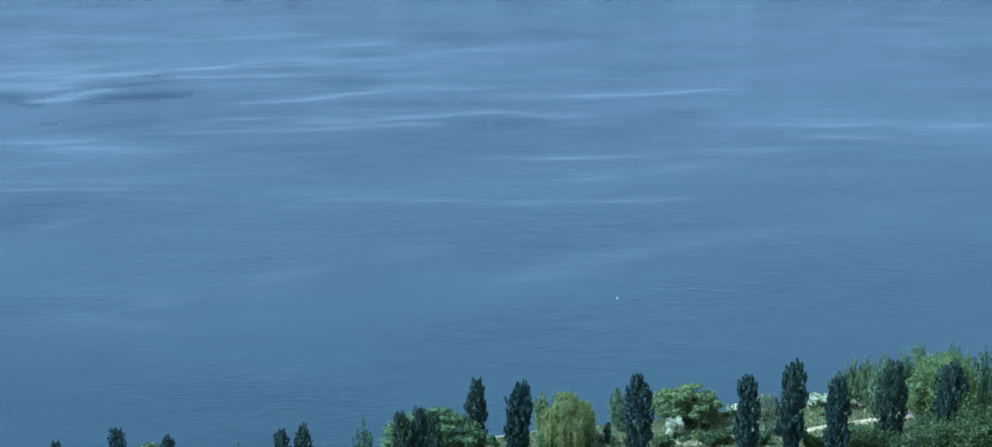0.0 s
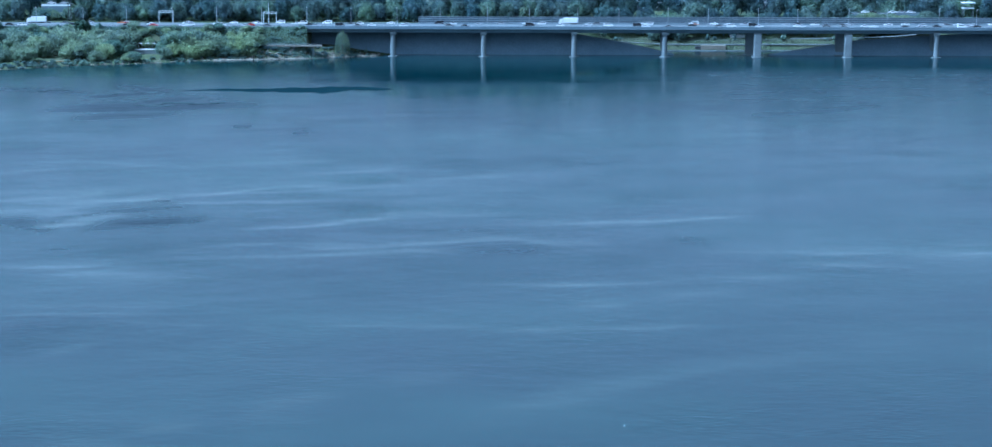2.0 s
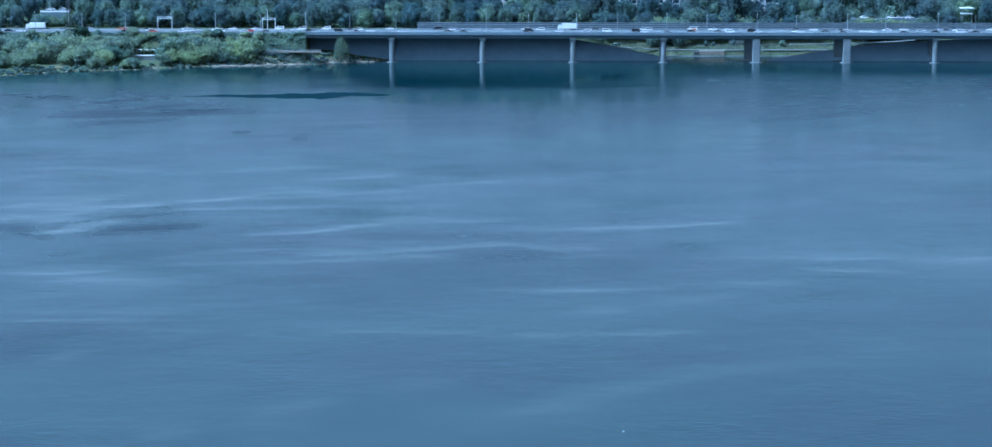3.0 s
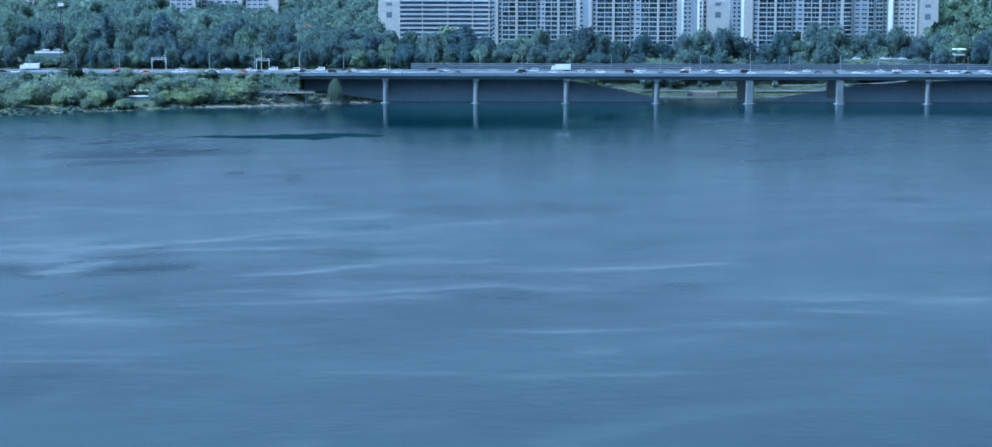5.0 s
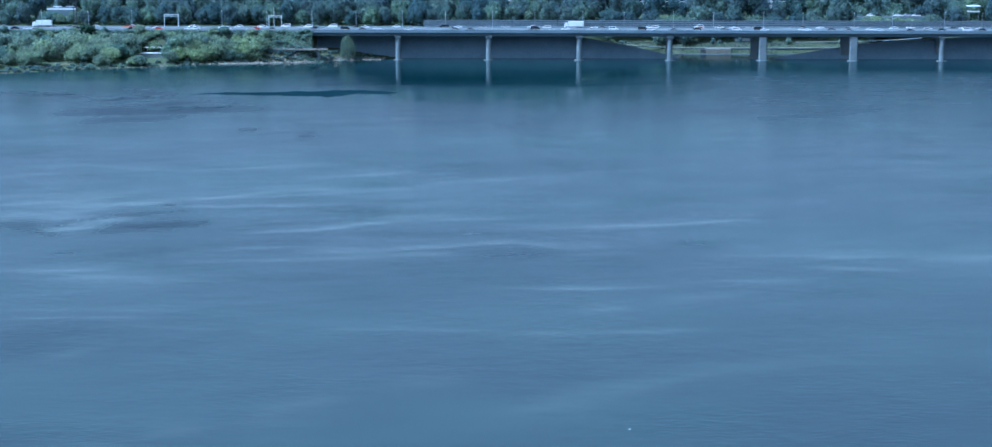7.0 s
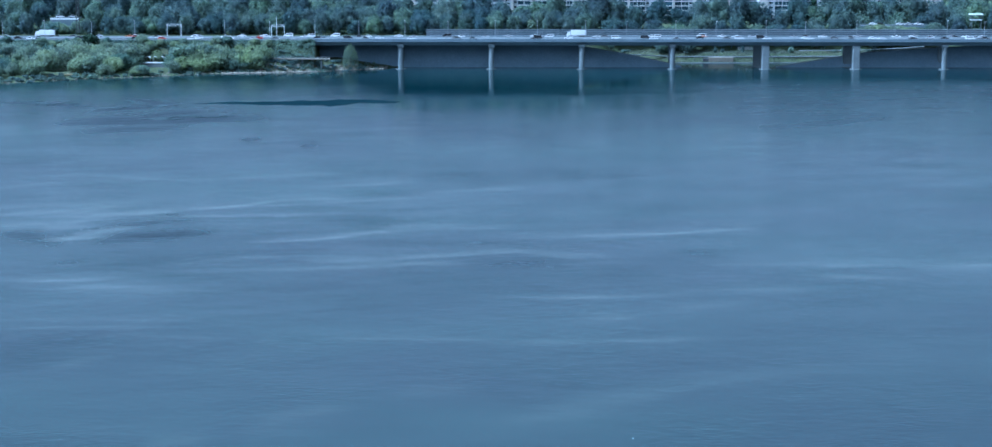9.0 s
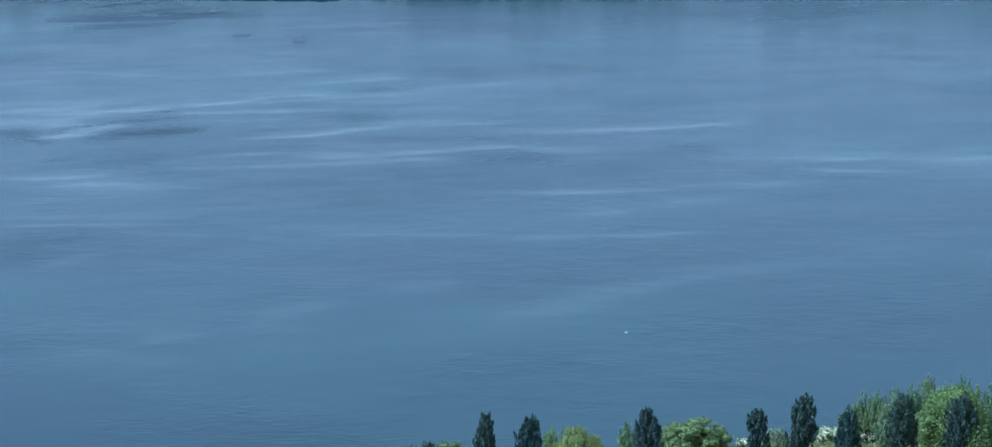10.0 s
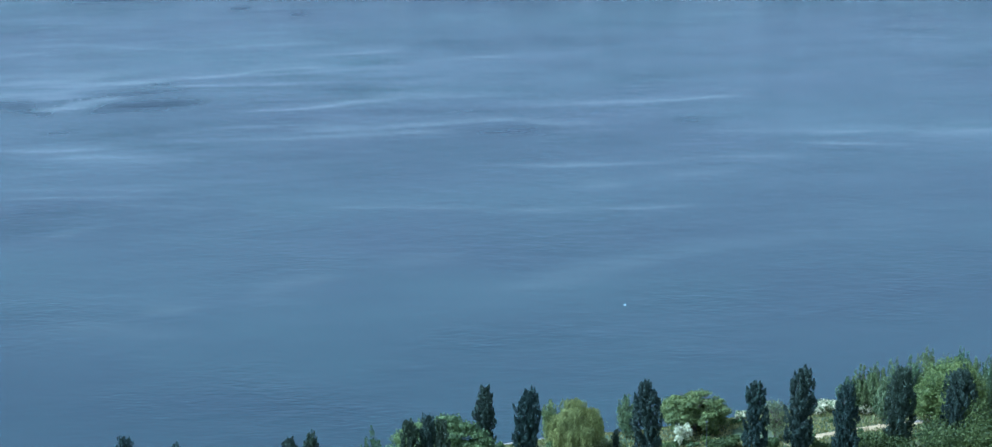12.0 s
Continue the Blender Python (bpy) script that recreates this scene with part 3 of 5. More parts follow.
def poplar_crown(seed, height, width, count, mat, size=0.17):
    """A narrow crown of upswept plumes, whose tips stand out from a ragged outline."""
    rng = np.random.default_rng(seed)
    bend = rng.uniform(-0.05, 0.05, 2)
    n = int(height * 18)
    P0, D, L, Rm = [], [], [], []
    for k in range(n):
        t = ((k + 0.5) / n) ** 1.06
        env = (0.45 + 0.55 * min(1, t / 0.25)) if t < 0.25 else (1 - ((t - 0.25) / 0.80) ** 3.4) ** 0.75
        env *= 1 + 0.30 * noise.noise(Vector((t * 5, seed, 0))) + 0.16 * noise.noise(Vector((t * 15, seed, 5)))
        a = k * 2.399 + rng.uniform(-0.5, 0.5)
        rad = width * 0.5 * env * rng.uniform(0.25, 0.90)
        z = 0.5 + t * (height - 1.5)
        ln = rng.uniform(0.5, 1.25) * (0.7 + 0.1 * width) * min(1.0, height / 9)
        out = rng.uniform(0.15, 0.5) * (0.4 + 0.6 * env)
        P0.append((math.cos(a) * rad + bend[0] * z * t, math.sin(a) * rad + bend[1] * z * t, z))
        D.append((math.cos(a) * out, math.sin(a) * out, 1.0))
        L.append(ln)
        Rm.append(width * rng.uniform(0.07, 0.125))
    P0, D, L, Rm = np.array(P0), np.array(D), np.array(L), np.array(Rm)
    k = rng.integers(0, n, count)
    u = rng.random(count)
    U = rng.normal(0, 1, (count, 3))
    U /= np.linalg.norm(U, axis=1)[:, None]
    prof = np.sqrt(np.clip(u / 0.3, 0.1, 1)) * np.clip((1.05 - u) / 0.75, 0, 1)
    P = P0[k] + D[k] * (L[k] * u)[:, None] + U * (Rm[k] * prof * (0.7 + 0.4 * rng.random(count)))[:, None]
    leaves = leaf_cloud(rng, P, U + [0, 0, 0.2], size, (0.7, 0.7, 1.6))
    core = [((bend[0] * height * 0.1, 0, height * 0.34), (width * 0.17, width * 0.17, height * 0.30)), ((bend[0] * height * 0.45, bend[1] * height * 0.45, height * 0.62), (width * 0.14, width * 0.14, height * 0.27))]
    return crown_mesh("crown", [ellipsoid_shell(rng, core, 1.0), leaves], mat)


def willow_crown(seed, height, width, count, mat, size=0.135, core=0.9):
    """Weeping strands in hanging curtains from a domed, uneven top."""
    rng = np.random.default_rng(seed)
    P, N = [], []
    heads = []
    for k in range(34):
        a = k * 2.399 + rng.uniform(-0.3, 0.3)
        r = width * 0.47 * math.sqrt((k + 0.5) / 34)
        heads.append((a, r, height * (1 - 0.40 * (r / (width * 0.5)) ** 2.0) * rng.uniform(0.74, 1.06)))
    strands = count // 12
    for k in range(strands):
        a, r, top = heads[rng.integers(0, len(heads))]
        cx, cy = math.cos(a) * r + rng.normal(0, 0.42), math.sin(a) * r + rng.normal(0, 0.42)
        top = top - 0.5 * abs(rng.normal(0, 0.5))
        low = max(0.4, top - height * rng.uniform(0.15, 0.72))
        away = Vector((cx, cy, 0)).normalized()
        for j in range(12):
            u = j / 11
            o = 0.5 * math.sin(u * 1.5)
            P.append((cx + away.x * o, cy + away.y * o, top + (low - top) * u ** 1.3))
            N.append((away.x, away.y, 0.7 * (1 - u)))
    P = np.array(P) + rng.normal(0, 0.07, (len(P), 3))
    leaves = leaf_cloud(rng, P, np.array(N), size, (0.5, 0.5, 2.0))
    body = [((0, 0, height * 0.5), (width * 0.28, width * 0.28, height * 0.30))]
    return crown_mesh("crown", ([ellipsoid_shell(rng, body, core)] if core else []) + [leaves], mat)


def shoots_crown(seed, height, width, stems, mat):
    """Open upright sprays: slender pointed plumes of leaves with gaps between."""
    rng = np.random.default_rng(seed)
    P, N = [], []
    for k in range(stems):
        a = rng.uniform(0, 6.283)
        r = width * 0.46 * rng.random() ** 0.6
        h = height * rng.uniform(0.5, 0.95) * (1 - 0.4 * r / width)
        if k < 5:
            r, h = width * (0.05 + 0.08 * k), height * (1.0 - 0.05 * k)
        base = height * rng.uniform(0.02, 0.3)
        n = int(150 * (h - base) / height) + 20
        for j in range(n):
            u = rng.random() ** 0.85
            wdt = 0.36 * (1 - u) ** 0.7 + 0.05
            q = 0.45 + 0.55 * u
            P.append((math.cos(a) * r * q + rng.normal(0, wdt), math.sin(a) * r * q + rng.normal(0, wdt), base + (h - base) * u))
            N.append((math.cos(a), math.sin(a), 0.3))
    return crown_mesh("crown", [leaf_cloud(rng, np.array(P), np.array(N), 0.15, (0.75, 0.75, 1.7))], mat)


def stand(x, y):
    return (x, y, land(x, y) - 0.05)


rngT = np.random.default_rng(11)

# ---- near bank: dark columnar poplars: x, y, height, width
POPLARS = [
    (-3.1, 280, 13.3, 3.5), (3.0, 279, 13.2, 4.1), (20.3, 281, 13.6, 4.4), (35.5, 280, 13.9, 3.7), (42.3, 285, 14.1, 4.6),
    (48.1, 280, 13.6, 3.9), (56.8, 287, 13.6, 4.8), (65.8, 288, 12.9, 5.6), (-57.3, 255, 12.8, 3.0), (-50.0, 260, 12.8, 3.4), (-43.2, 257, 12.9, 3.2),
    (-27.9, 260, 12.9, 3.0), (-25.2, 261, 13.0, 3.0), (-12.4, 268, 12.8, 3.2), (-10.6, 269, 13.0, 3.4), (-8.8, 268.5, 12.5, 3.2),
]
for k, (x, y, h, w) in enumerate(POPLARS):
    rng = np.random.default_rng(100 + k)
    tree("poplar_tree", "tall dark green columnar poplar on the grassy near bank", stand(x, y), trunk_mesh(rng, h * 0.85, 0.2, 6, 0.7),
         poplar_crown(100 + k, h, w, 18000 if k < 8 else 8000 if k > 12 else 5000, M["leaf_poplar"], 0.15 if k < 8 or k > 12 else 0.17), 0, 1, "columnar poplars along the bank")

# ---- near bank: willow, broad trees, young poplars, shrubs
rng = np.random.default_rng(5)
tree("willow_tree", "yellow-green weeping willow beside the river", stand(10.6, 289), trunk_mesh(rng, 5.5, 0.3, 6, 2.0),
     willow_crown(5, 7.9, 7.4, 36000, M["leaf_willow"]))
tree("broadleaf_tree", "bright green spreading tree close to the water", stand(28.6, 298.6), trunk_mesh(rng, 4.5, 0.25, 9, 2.4),
     umbrella_crown(7, 6.3, 10.4, 22000, 0.15, M["leaf_broad"]))
tree("broadleaf_tree", "green round tree behind dark poplars", stand(-9.0, 276), trunk_mesh(rng, 6, 0.25, 8, 2.4),
     umbrella_crown(8, 10.4, 15.0, 26000, 0.17, M["leaf_broad"]))
tree("broadleaf_tree", "yellow-green spreading tree among young poplars", stand(67.6, 301), trunk_mesh(rng, 5.5, 0.3, 8, 2.4),
     broad_crown(9, 9.9, 12.5, 0.6, 46, 30000, 0.15, M["leaf_yellow"], 0.62))
tree("broadleaf_tree", "low green tree crown above the bank", stand(-45.0, 258), trunk_mesh(rng, 7, 0.25, 6, 2.0),
     broad_crown(10, 11.4, 6.0, 5.0, 16, 4000, 0.27, M["leaf_broad"], 0.7))
for k, (x, y, h, w) in enumerate([(7.0, 292, 7.4, 4.0), (18.2, 296, 6.8, 4.6), (-17.6, 264, 12.8, 4.4), (-33.4, 257, 11.8, 2.6)]):
    tree("young_poplar_tree", "light green feathery young poplar", stand(x, y), trunk_mesh(rng, h * 0.8, 0.1, 6, 0.6),
         shoots_crown(200 + k, h, w, 60 if k > 1 else 38, M["leaf_mid" if k > 1 else "leaf_young"]), group="young poplars")
for k, (x, y, h, w) in enumerate([(52.6, 306, 6.8, 2.2), (54.9, 307, 8.6, 2.6), (57.2, 306, 9.4, 2.6), (59.8, 306, 10.4, 2.8), (62.8, 308, 10.0, 2.6), (65.2, 308, 11.6, 2.8), (68.0, 307, 10.0, 2.6),
                                  (70.4, 308, 11.6, 2.8), (72.6, 308, 9.8, 2.6), (75.0, 307, 11.0, 3.0), (77.4, 306, 10.0, 2.8), (58.0, 304, 7.4, 2.4)]):
    tree("young_poplar_tree", "slender upright young poplar with open light green shoots", stand(x, y), trunk_mesh(rng, h * 0.75, 0.09, 12, 1.1),
         shoots_crown(220 + k, h * 0.92, w * 1.9, 38, M["leaf_young"]), group="young poplars")
tree("conifer_sapling", "small dark narrow conifer in the grass", stand(16.2, 289), trunk_mesh(rng, 3.2, 0.06, 0, 0),
     poplar_crown(240, 4.4, 1.1, 900, M["leaf_poplar"], 0.16), category="sapling")
tree("bare_tree", "thin grey-green twiggy tree", stand(40.0, 294), trunk_mesh(rng, 4.6, 0.16, 26, 1.9),
     broad_crown(241, 6.4, 5.2, 1.0, 18, 3600, 0.11, M["twig"], 0.03))


def shrub(label, x, y, h, w, seed, mat, size=0.22, count=3000, group="", core=0.55):
    rng = np.random.default_rng(seed)
    lob = [((rng.uniform(-0.36, 0.36) * w, rng.uniform(-0.25, 0.25) * w, h * rng.uniform(0.25, 0.72)), (w * rng.uniform(0.13, 0.22),) * 2 + (h * rng.uniform(0.2, 0.3),)) for _ in range(max(7, int(w * 2.5)))]
    ob = thing("shrub", label, "shrub", stand(x, y), 0, group)
    part("stems", trunk_mesh(rng, h * 0.5, 0.05, 4, min(w * 0.25, 0.8)), None, ob)
    part("foliage", crown_mesh("foliage", [ellipsoid_shell(rng, lob, core), lobes_cloud(rng, lob, count, size)], mat), None, ob)
    return ob


shrub("shrub covered in white blossom", 26.2, 292.4, 3.1, 3.6, 300, M["blossom"], 0.13, 2600, core=0.12)
shrub("shrub with sparse white blossom beside the willow", 14.2, 288.5, 2.3, 2.0, 301, M["blossom_mix"], 0.17, 1100)
for k, (x, y, h, w) in enumerate([(46.6, 306.5, 1.7, 5.4), (50.8, 308.0, 2.0, 5.4), (55.8, 307.5, 2.3, 5.4), (59.4, 308, 2.4, 5.4), (79.0, 305, 3.0, 4.0), (36.0, 303, 1.6, 2.2)]):
    shrub("low white flowering shrub along the shore", x, y, h, w, 310 + k, M["blossom_mix"], 0.15, 2200, "white flowering shrubs")
for k, (x, y, h, w) in enumerate([(70.5, 284, 9.4, 13.0), (63.0, 282.5, 6.4, 9.0), (54.5, 284.5, 4.2, 9.5), (50.5, 283.5, 2.6, 5.0), (78, 286, 6.5, 10.0), (32.0, 289.5, 2.3, 5.0), (46.5, 286, 2.8, 4.0),
                                  (24.5, 288, 2.0, 3.2), (-1.0, 289, 1.8, 2.4), (7.4, 287.5, 2.2, 3.4), (38.5, 289, 2.2, 3.2)]):
    shrub("dense dark green shrub on the bank", x, y, h, w, 330 + k, M["leaf_shrub" if w > 4.5 else "leaf_mid"], 0.165, int(1800 + 1500 * w), "green shrubs", 0.3)

rs = random.Random(12)
for k in range(34):
    x = rs.uniform(8, 62)
    y = near_shore(x) - rs.uniform(9, 27)
    shrub("small low green shrub in the rough grass", x, y, rs.uniform(0.5, 1.2), rs.uniform(1.2, 2.8), 400 + k, M["leaf_mid" if k % 3 else "twig"], 0.18, 380, "small shrubs")
# ---- tall grass on the near bank
gr = np.random.default_rng(21)
for key, label, count, x0, x1, d0, d1 in (("grass", "tall green grass on the river bank", 52000, -60, 95, 3, 36), ("dry_grass", "tan dry grass and reeds near the water", 40000, -60, 95, 1.5, 30)):
    px = gr.uniform(x0, x1, count)
    P = np.array([(x, near_shore(x) - d, 0) for x, d in zip(px, gr.uniform(d0, d1, count))])
    keep = np.array([noise.noise(Vector((x * 0.09, y * 0.14, 4 if key == "grass" else 12))) > -0.32 and not (x > 44 and abs(y - 295.3 - 0.413 * (x - 46)) < 0.9 + 0.6 * noise.noise(Vector((x * 0.5, y * 0.5, 2)))) for x, y, _ in P])
    P = P[keep]
    P[:, 2] = [land(x, y) + 0.2 for x, y, _ in P]
    v, f = leaf_cloud(gr, P, np.tile([0.3, -0.6, 0.6], (len(P), 1)), 0.2, (0.6, 0.6, 1.4))
    tagged(new("tall_grass", tri_mesh("tall_grass", v, f, M[key])), label, "grass", kind="stuff")


def boulder_mesh(seed, mat):
    rng = np.random.default_rng(seed)
    bm = bmesh.new()
    bmesh.ops.create_icosphere(bm, subdivisions=1, radius=0.5)
    for v in bm.verts:
        v.co *= 1 + rng.normal(0, 0.14)
        v.co.z *= 0.65
    me = bpy.data.meshes.new("boulder")
    bm.to_mesh(me)
    bm.free()
    me.materials.append(mat)
    return me


STONES = [boulder_mesh(400 + k, M["rock_pale"]) for k in range(5)]
RIPRAP = [boulder_mesh(410 + k, M["rock"]) for k in range(4)]
rk = random.Random(4)


def boulder(x, y, size, meshes, label, group):
    ob = new("boulder", rk.choice(meshes))
    ob.matrix_world = pose(x, y, land(x, y) + 0.1 * size, rk.uniform(-15, 15), rk.uniform(-15, 15), rk.uniform(0, 360)) @ Matrix.Diagonal((size * rk.uniform(0.8, 1.4), size, size * rk.uniform(0.7, 1.1), 1))
    tagged(ob, label, "boulder", group)


for k in range(110):
    u = k / 109
    x = 44 + 26 * u + rk.uniform(-0.5, 0.5)
    boulder(x, 295.0 + 0.413 * (x - 46) + rk.gauss(0, 0.55), rk.uniform(0.25, 0.75), STONES, "pale boulder edging the bank path", "pale boulders")
for k in range(16):
    boulder(37 + 7 * rk.random(), 291.5 + 2.4 * rk.random(), rk.uniform(0.3, 0.7), STONES, "pale boulder edging the bank path", "pale boulders")
for k in range(12):
    boulder(26 + 6 * rk.random(), 288.4 + 2 * rk.random(), rk.uniform(0.25, 0.6), STONES, "pale boulder edging the bank path", "pale boulders")


def strip(name, label, category, mat, line, width, lift=0.12, thick=0.25, kind="structure"):
    """A paved strip that follows a line over the ground, with real thickness."""
    bm = bmesh.new()
    rings = []
    n = len(line)
    for i, (x, y) in enumerate(line):
        a, b = line[max(0, i - 1)], line[min(n - 1, i + 1)]
        d = Vector((b[0] - a[0], b[1] - a[1], 0)).normalized()
        s = Vector((-d.y, d.x, 0)) * width / 2
        z = max(land(x, y), 0.0) + lift
        c = Vector((x, y, z))
        rings.append([c - s, c + s, c + s - Vector((0, 0, thick)), c - s - Vector((0, 0, thick))])
    loft(bm, rings)
    me = bpy.data.meshes.new(name)
    bm.to_mesh(me)
    bm.free()
    me.materials.append(mat)
    return tagged(new(name, me), label, category, kind=kind)


strip("path", "pale gravel path along the bank", "path", M["path"], [(46 + 1.5 * k, 295.5 + 0.62 * k) for k in range(20)], 1.7, 0.03, 0.3)
strip("path", "bare brown earth beside the young poplars", "earth", M["rubble"], [(60.5 + 1.0 * k, 303.0 + 0.25 * k) for k in range(9)], 2.4, 0.10, 0.4)
strip("shore_kerb", "pale concrete edging at the waterline", "kerb", M["rock"], [(-5 + 0.75 * k, near_shore(-5 + 0.75 * k) - 5.0) for k in range(24)], 2.2, 0.12, 0.6)
pave = strip("pavement", "pale paved spot with rubble", "pavement", M["path"], [(25.5 + k, 289.2 + 0.1 * k) for k in range(7)], 2.0)
bm = bmesh.new()
rod(bm, (0, 0, 0), (0, 0, 4.6), 0.05, 0.04, 8)
pole = thing("lamp_post", "thin grey metal post beside the path", "post", stand(29.4, 288.6))
part("pole", bm, M["steel_dark"], pole)
bm = bmesh.new()
box(bm, -0.16, 0.16, -0.12, 0.12, 4.6, 4.78, 0.03)
part("head", bm, M["steel_dark"], pole)

# ---------------------------------------------------------------- far bank: the viaduct
DECK_Z, SOFFIT, Y0, Y1 = 15.6, 12.6, 1099.0, 1120.0
MEDIAN_Y = 1109.6
X_AB, SPAN, X_P1 = -104.0, 47.9, -58.7
viaduct = thing("viaduct", "long grey concrete road viaduct on round piers over the water", "bridge", (0, 0, 0))
N_SPANS = 17


def deck_piece(x0, x1):
    bm = bmesh.new()
    prof = [(Y0, DECK_Z + 0.0), (Y0, DECK_Z - 1.0), (Y0 + 2.2, DECK_Z - 1.5), (Y0 + 3.0, SOFFIT), (Y1 - 3.0, SOFFIT), (Y1 - 2.2, DECK_Z - 1.5), (Y1, DECK_Z - 1.0), (Y1, DECK_Z)]
    loft(bm, [[(x, y, z) for y, z in prof] for x in (x0 + 0.03, x1 - 0.03)])
    return bm


edges_x = [X_AB] + [X_P1 + SPAN * k for k in range(N_SPANS)]
for a, b in zip(edges_x, edges_x[1:]):
    part("girder", deck_piece(a, b), M["girder"], viaduct)
    for y, nm in ((Y0, "parapet"), (Y1 - 0.35, "parapet")):
        bm = box(bmesh.new(), a + 0.03, b - 0.03, y, y + 0.35, DECK_Z + 0.004, DECK_Z + 0.55, 0.06)
        par = part(nm, bm, M["girder"], viaduct, "low concrete parapet")
        bm = bmesh.new()
        rod(bm, (a + 0.05, y + 0.17, DECK_Z + 0.8), (b - 0.05, y + 0.17, DECK_Z + 0.8), 0.05, sides=5)
        for j in range(12):
            xx = a + (b - a) * (j + 0.5) / 12
            rod(bm, (xx, y + 0.17, DECK_Z + 0.54), (xx, y + 0.17, DECK_Z + 0.8), 0.04, sides=4)
        part("rail", bm, M["steel"], par)
    bm = box(bmesh.new(), a + 0.02, b - 0.02, Y0 + 0.36, Y1 - 0.36, DECK_Z + 0.002, DECK_Z + 0.08)
    part("roadway", bm, M["asphalt"], viaduct, "grey asphalt carriageway")
for k in range(N_SPANS):
    x = X_P1 + SPAN * k
    wide = k in (4, 5)
    for row, y in enumerate((Y0 + 2.3, Y1 - 4.5)):
        bm = bmesh.new()
        if wide:
            c, half = (0.9972 * x + 1.2, 2.0) if row == 0 else (x - 0.6, 3.4)
            box(bm, c - half, c + half, y - 1.6, y + 1.6, -4, SOFFIT, 0.4)
        else:
            c, half = (0.9972 * x if row == 0 else x), 1.4
            rod(bm, (c, y, -4), (c, y, SOFFIT - 1.0), 1.4, 1.4, 20)
            loft(bm, [[(c + sx * r, y + sy * r, z) for sx, sy in ((-1, -1), (1, -1), (1, 1), (-1, 1))] for r, z in ((1.42, SOFFIT - 1.1), (1.65, SOFFIT - 0.5), (1.7, SOFFIT + 0.6 if row == 0 else SOFFIT - 0.01))])
        pr = part("pier", bm, M["concrete"], viaduct, "pale weathered concrete pier", False)
        bm = bmesh.new()
        rod(bm, (c, y, -1.0), (c, y, 0.35), half + 1.3, sides=18)
        part("footing", bm, M["concrete"], pr)
# ---- carriageway on the embankment to the west
bm = box(bmesh.new(), -900, X_AB, Y0 + 0.36, Y1 - 0.36, DECK_Z - 0.7, DECK_Z + 0.08)
me = bpy.data.meshes.new("road")
bm.to_mesh(me)
bm.free()
me.materials.append(M["asphalt"])
tagged(new("road", me), "grey asphalt motorway on the embankment", "road", kind="structure")
rail_w = thing("guard_rail", "pale guard rail along the motorway", "guard rail", (0, 0, 0))
for a in range(-420, -104, 20):
    for y in (Y0 + 0.2, Y1 - 0.2):
        bm = box(bmesh.new(), a, min(a + 19.9, X_AB), y - 0.1, y + 0.1, DECK_Z - 0.2, DECK_Z + 0.55)
        part("rail", bm, M["parapet"], rail_w)
# ---- median barrier
median = thing("median_barrier", "low pale concrete barrier between the carriageways", "barrier", (0, 0, 0))
for a in range(-420, 700, 40):
    bm = bmesh.new()
    loft(bm, [[(x, MEDIAN_Y + dy, DECK_Z + 0.081 + z) for dy, z in ((-0.3, 0), (-0.1, 0.85), (0.1, 0.85), (0.3, 0))] for x in (a, a + 39.9)])
    part("segment", bm, M["parapet"], median)
# ---- lane marks
marks = []
for y in (1102.6, 1105.9, 1113.2, 1116.5):
    for x in range(-420, 700, 10):
        marks.append((x, y))
Vm = np.array([[(x, y - 0.09, 0), (x + 5, y - 0.09, 0), (x + 5, y + 0.09, 0), (x, y + 0.09, 0)] for x, y in marks], dtype=float).reshape(-1, 3)
Vm[:, 2] = DECK_Z + 0.086
tagged(new("lane_marks", tri_mesh("lane_marks", Vm, np.arange(len(Vm)).reshape(-1, 4), M["frame_white"])), "white dashed lane marks on the motorway", "road marking", kind="stuff")

# ---- noise barrier behind the road
wall_n = thing("noise_barrier", "long grey noise barrier with horizontal rails beside the motorway", "noise barrier", (0, 0, 0))
for a in range(-46, 700, 24):
    bm = box(bmesh.new(), a, a + 23.8, 1123.0, 1123.15, 12.0, 19.4)
    pn = part("panel", bm, M["barrier"], wall_n)
    for z in (16.4, 17.4, 18.4, 19.4):
        part("slat", box(bmesh.new(), a, a + 23.8, 1122.8, 1123.0, z - 0.08, z + 0.08), M["steel"], pn)
    for j in range(6):
        x = a + 4 * j
        part("post", box(bmesh.new(), x, x + 0.18, 1122.72, 1122.8, 12.0, 19.5), M["barrier"], pn)


# ---- road lamps
def lamp_proto():
    ob = thing("street_lamp", "tall grey street lamp beside the motorway", "street lamp", (X_P1 + 2, MEDIAN_Y, DECK_Z + 0.9), 0, "motorway lamps")
    bm = bmesh.new()
    rod(bm, (0, 0, 0), (0, 0, 8.4), 0.14, 0.09, 8)
    part("pole", bm, M["steel"], ob)
    bm = bmesh.new()
    rod(bm, (0, 0, 8.3), (0, -1.3, 8.8), 0.06, 0.05, 6)
    arm = part("arm", bm, M["steel"], ob)
    part("head", box(bmesh.new(), -0.2, 0.2, -2.1, -1.2, 8.72, 8.92, 0.05), M["lens_lamp"], arm, "pale lamp head")
    return ob


lamp = lamp_proto()
for k in range(-6, 14):
    if k:
        copy_thing(lamp, pose(X_P1 + 2 + SPAN * k, MEDIAN_Y, DECK_Z + 0.9))
    copy_thing(lamp, pose(X_P1 + 2 + SPAN * (k + 0.47), 1121.6, DECK_Z - 0.6))

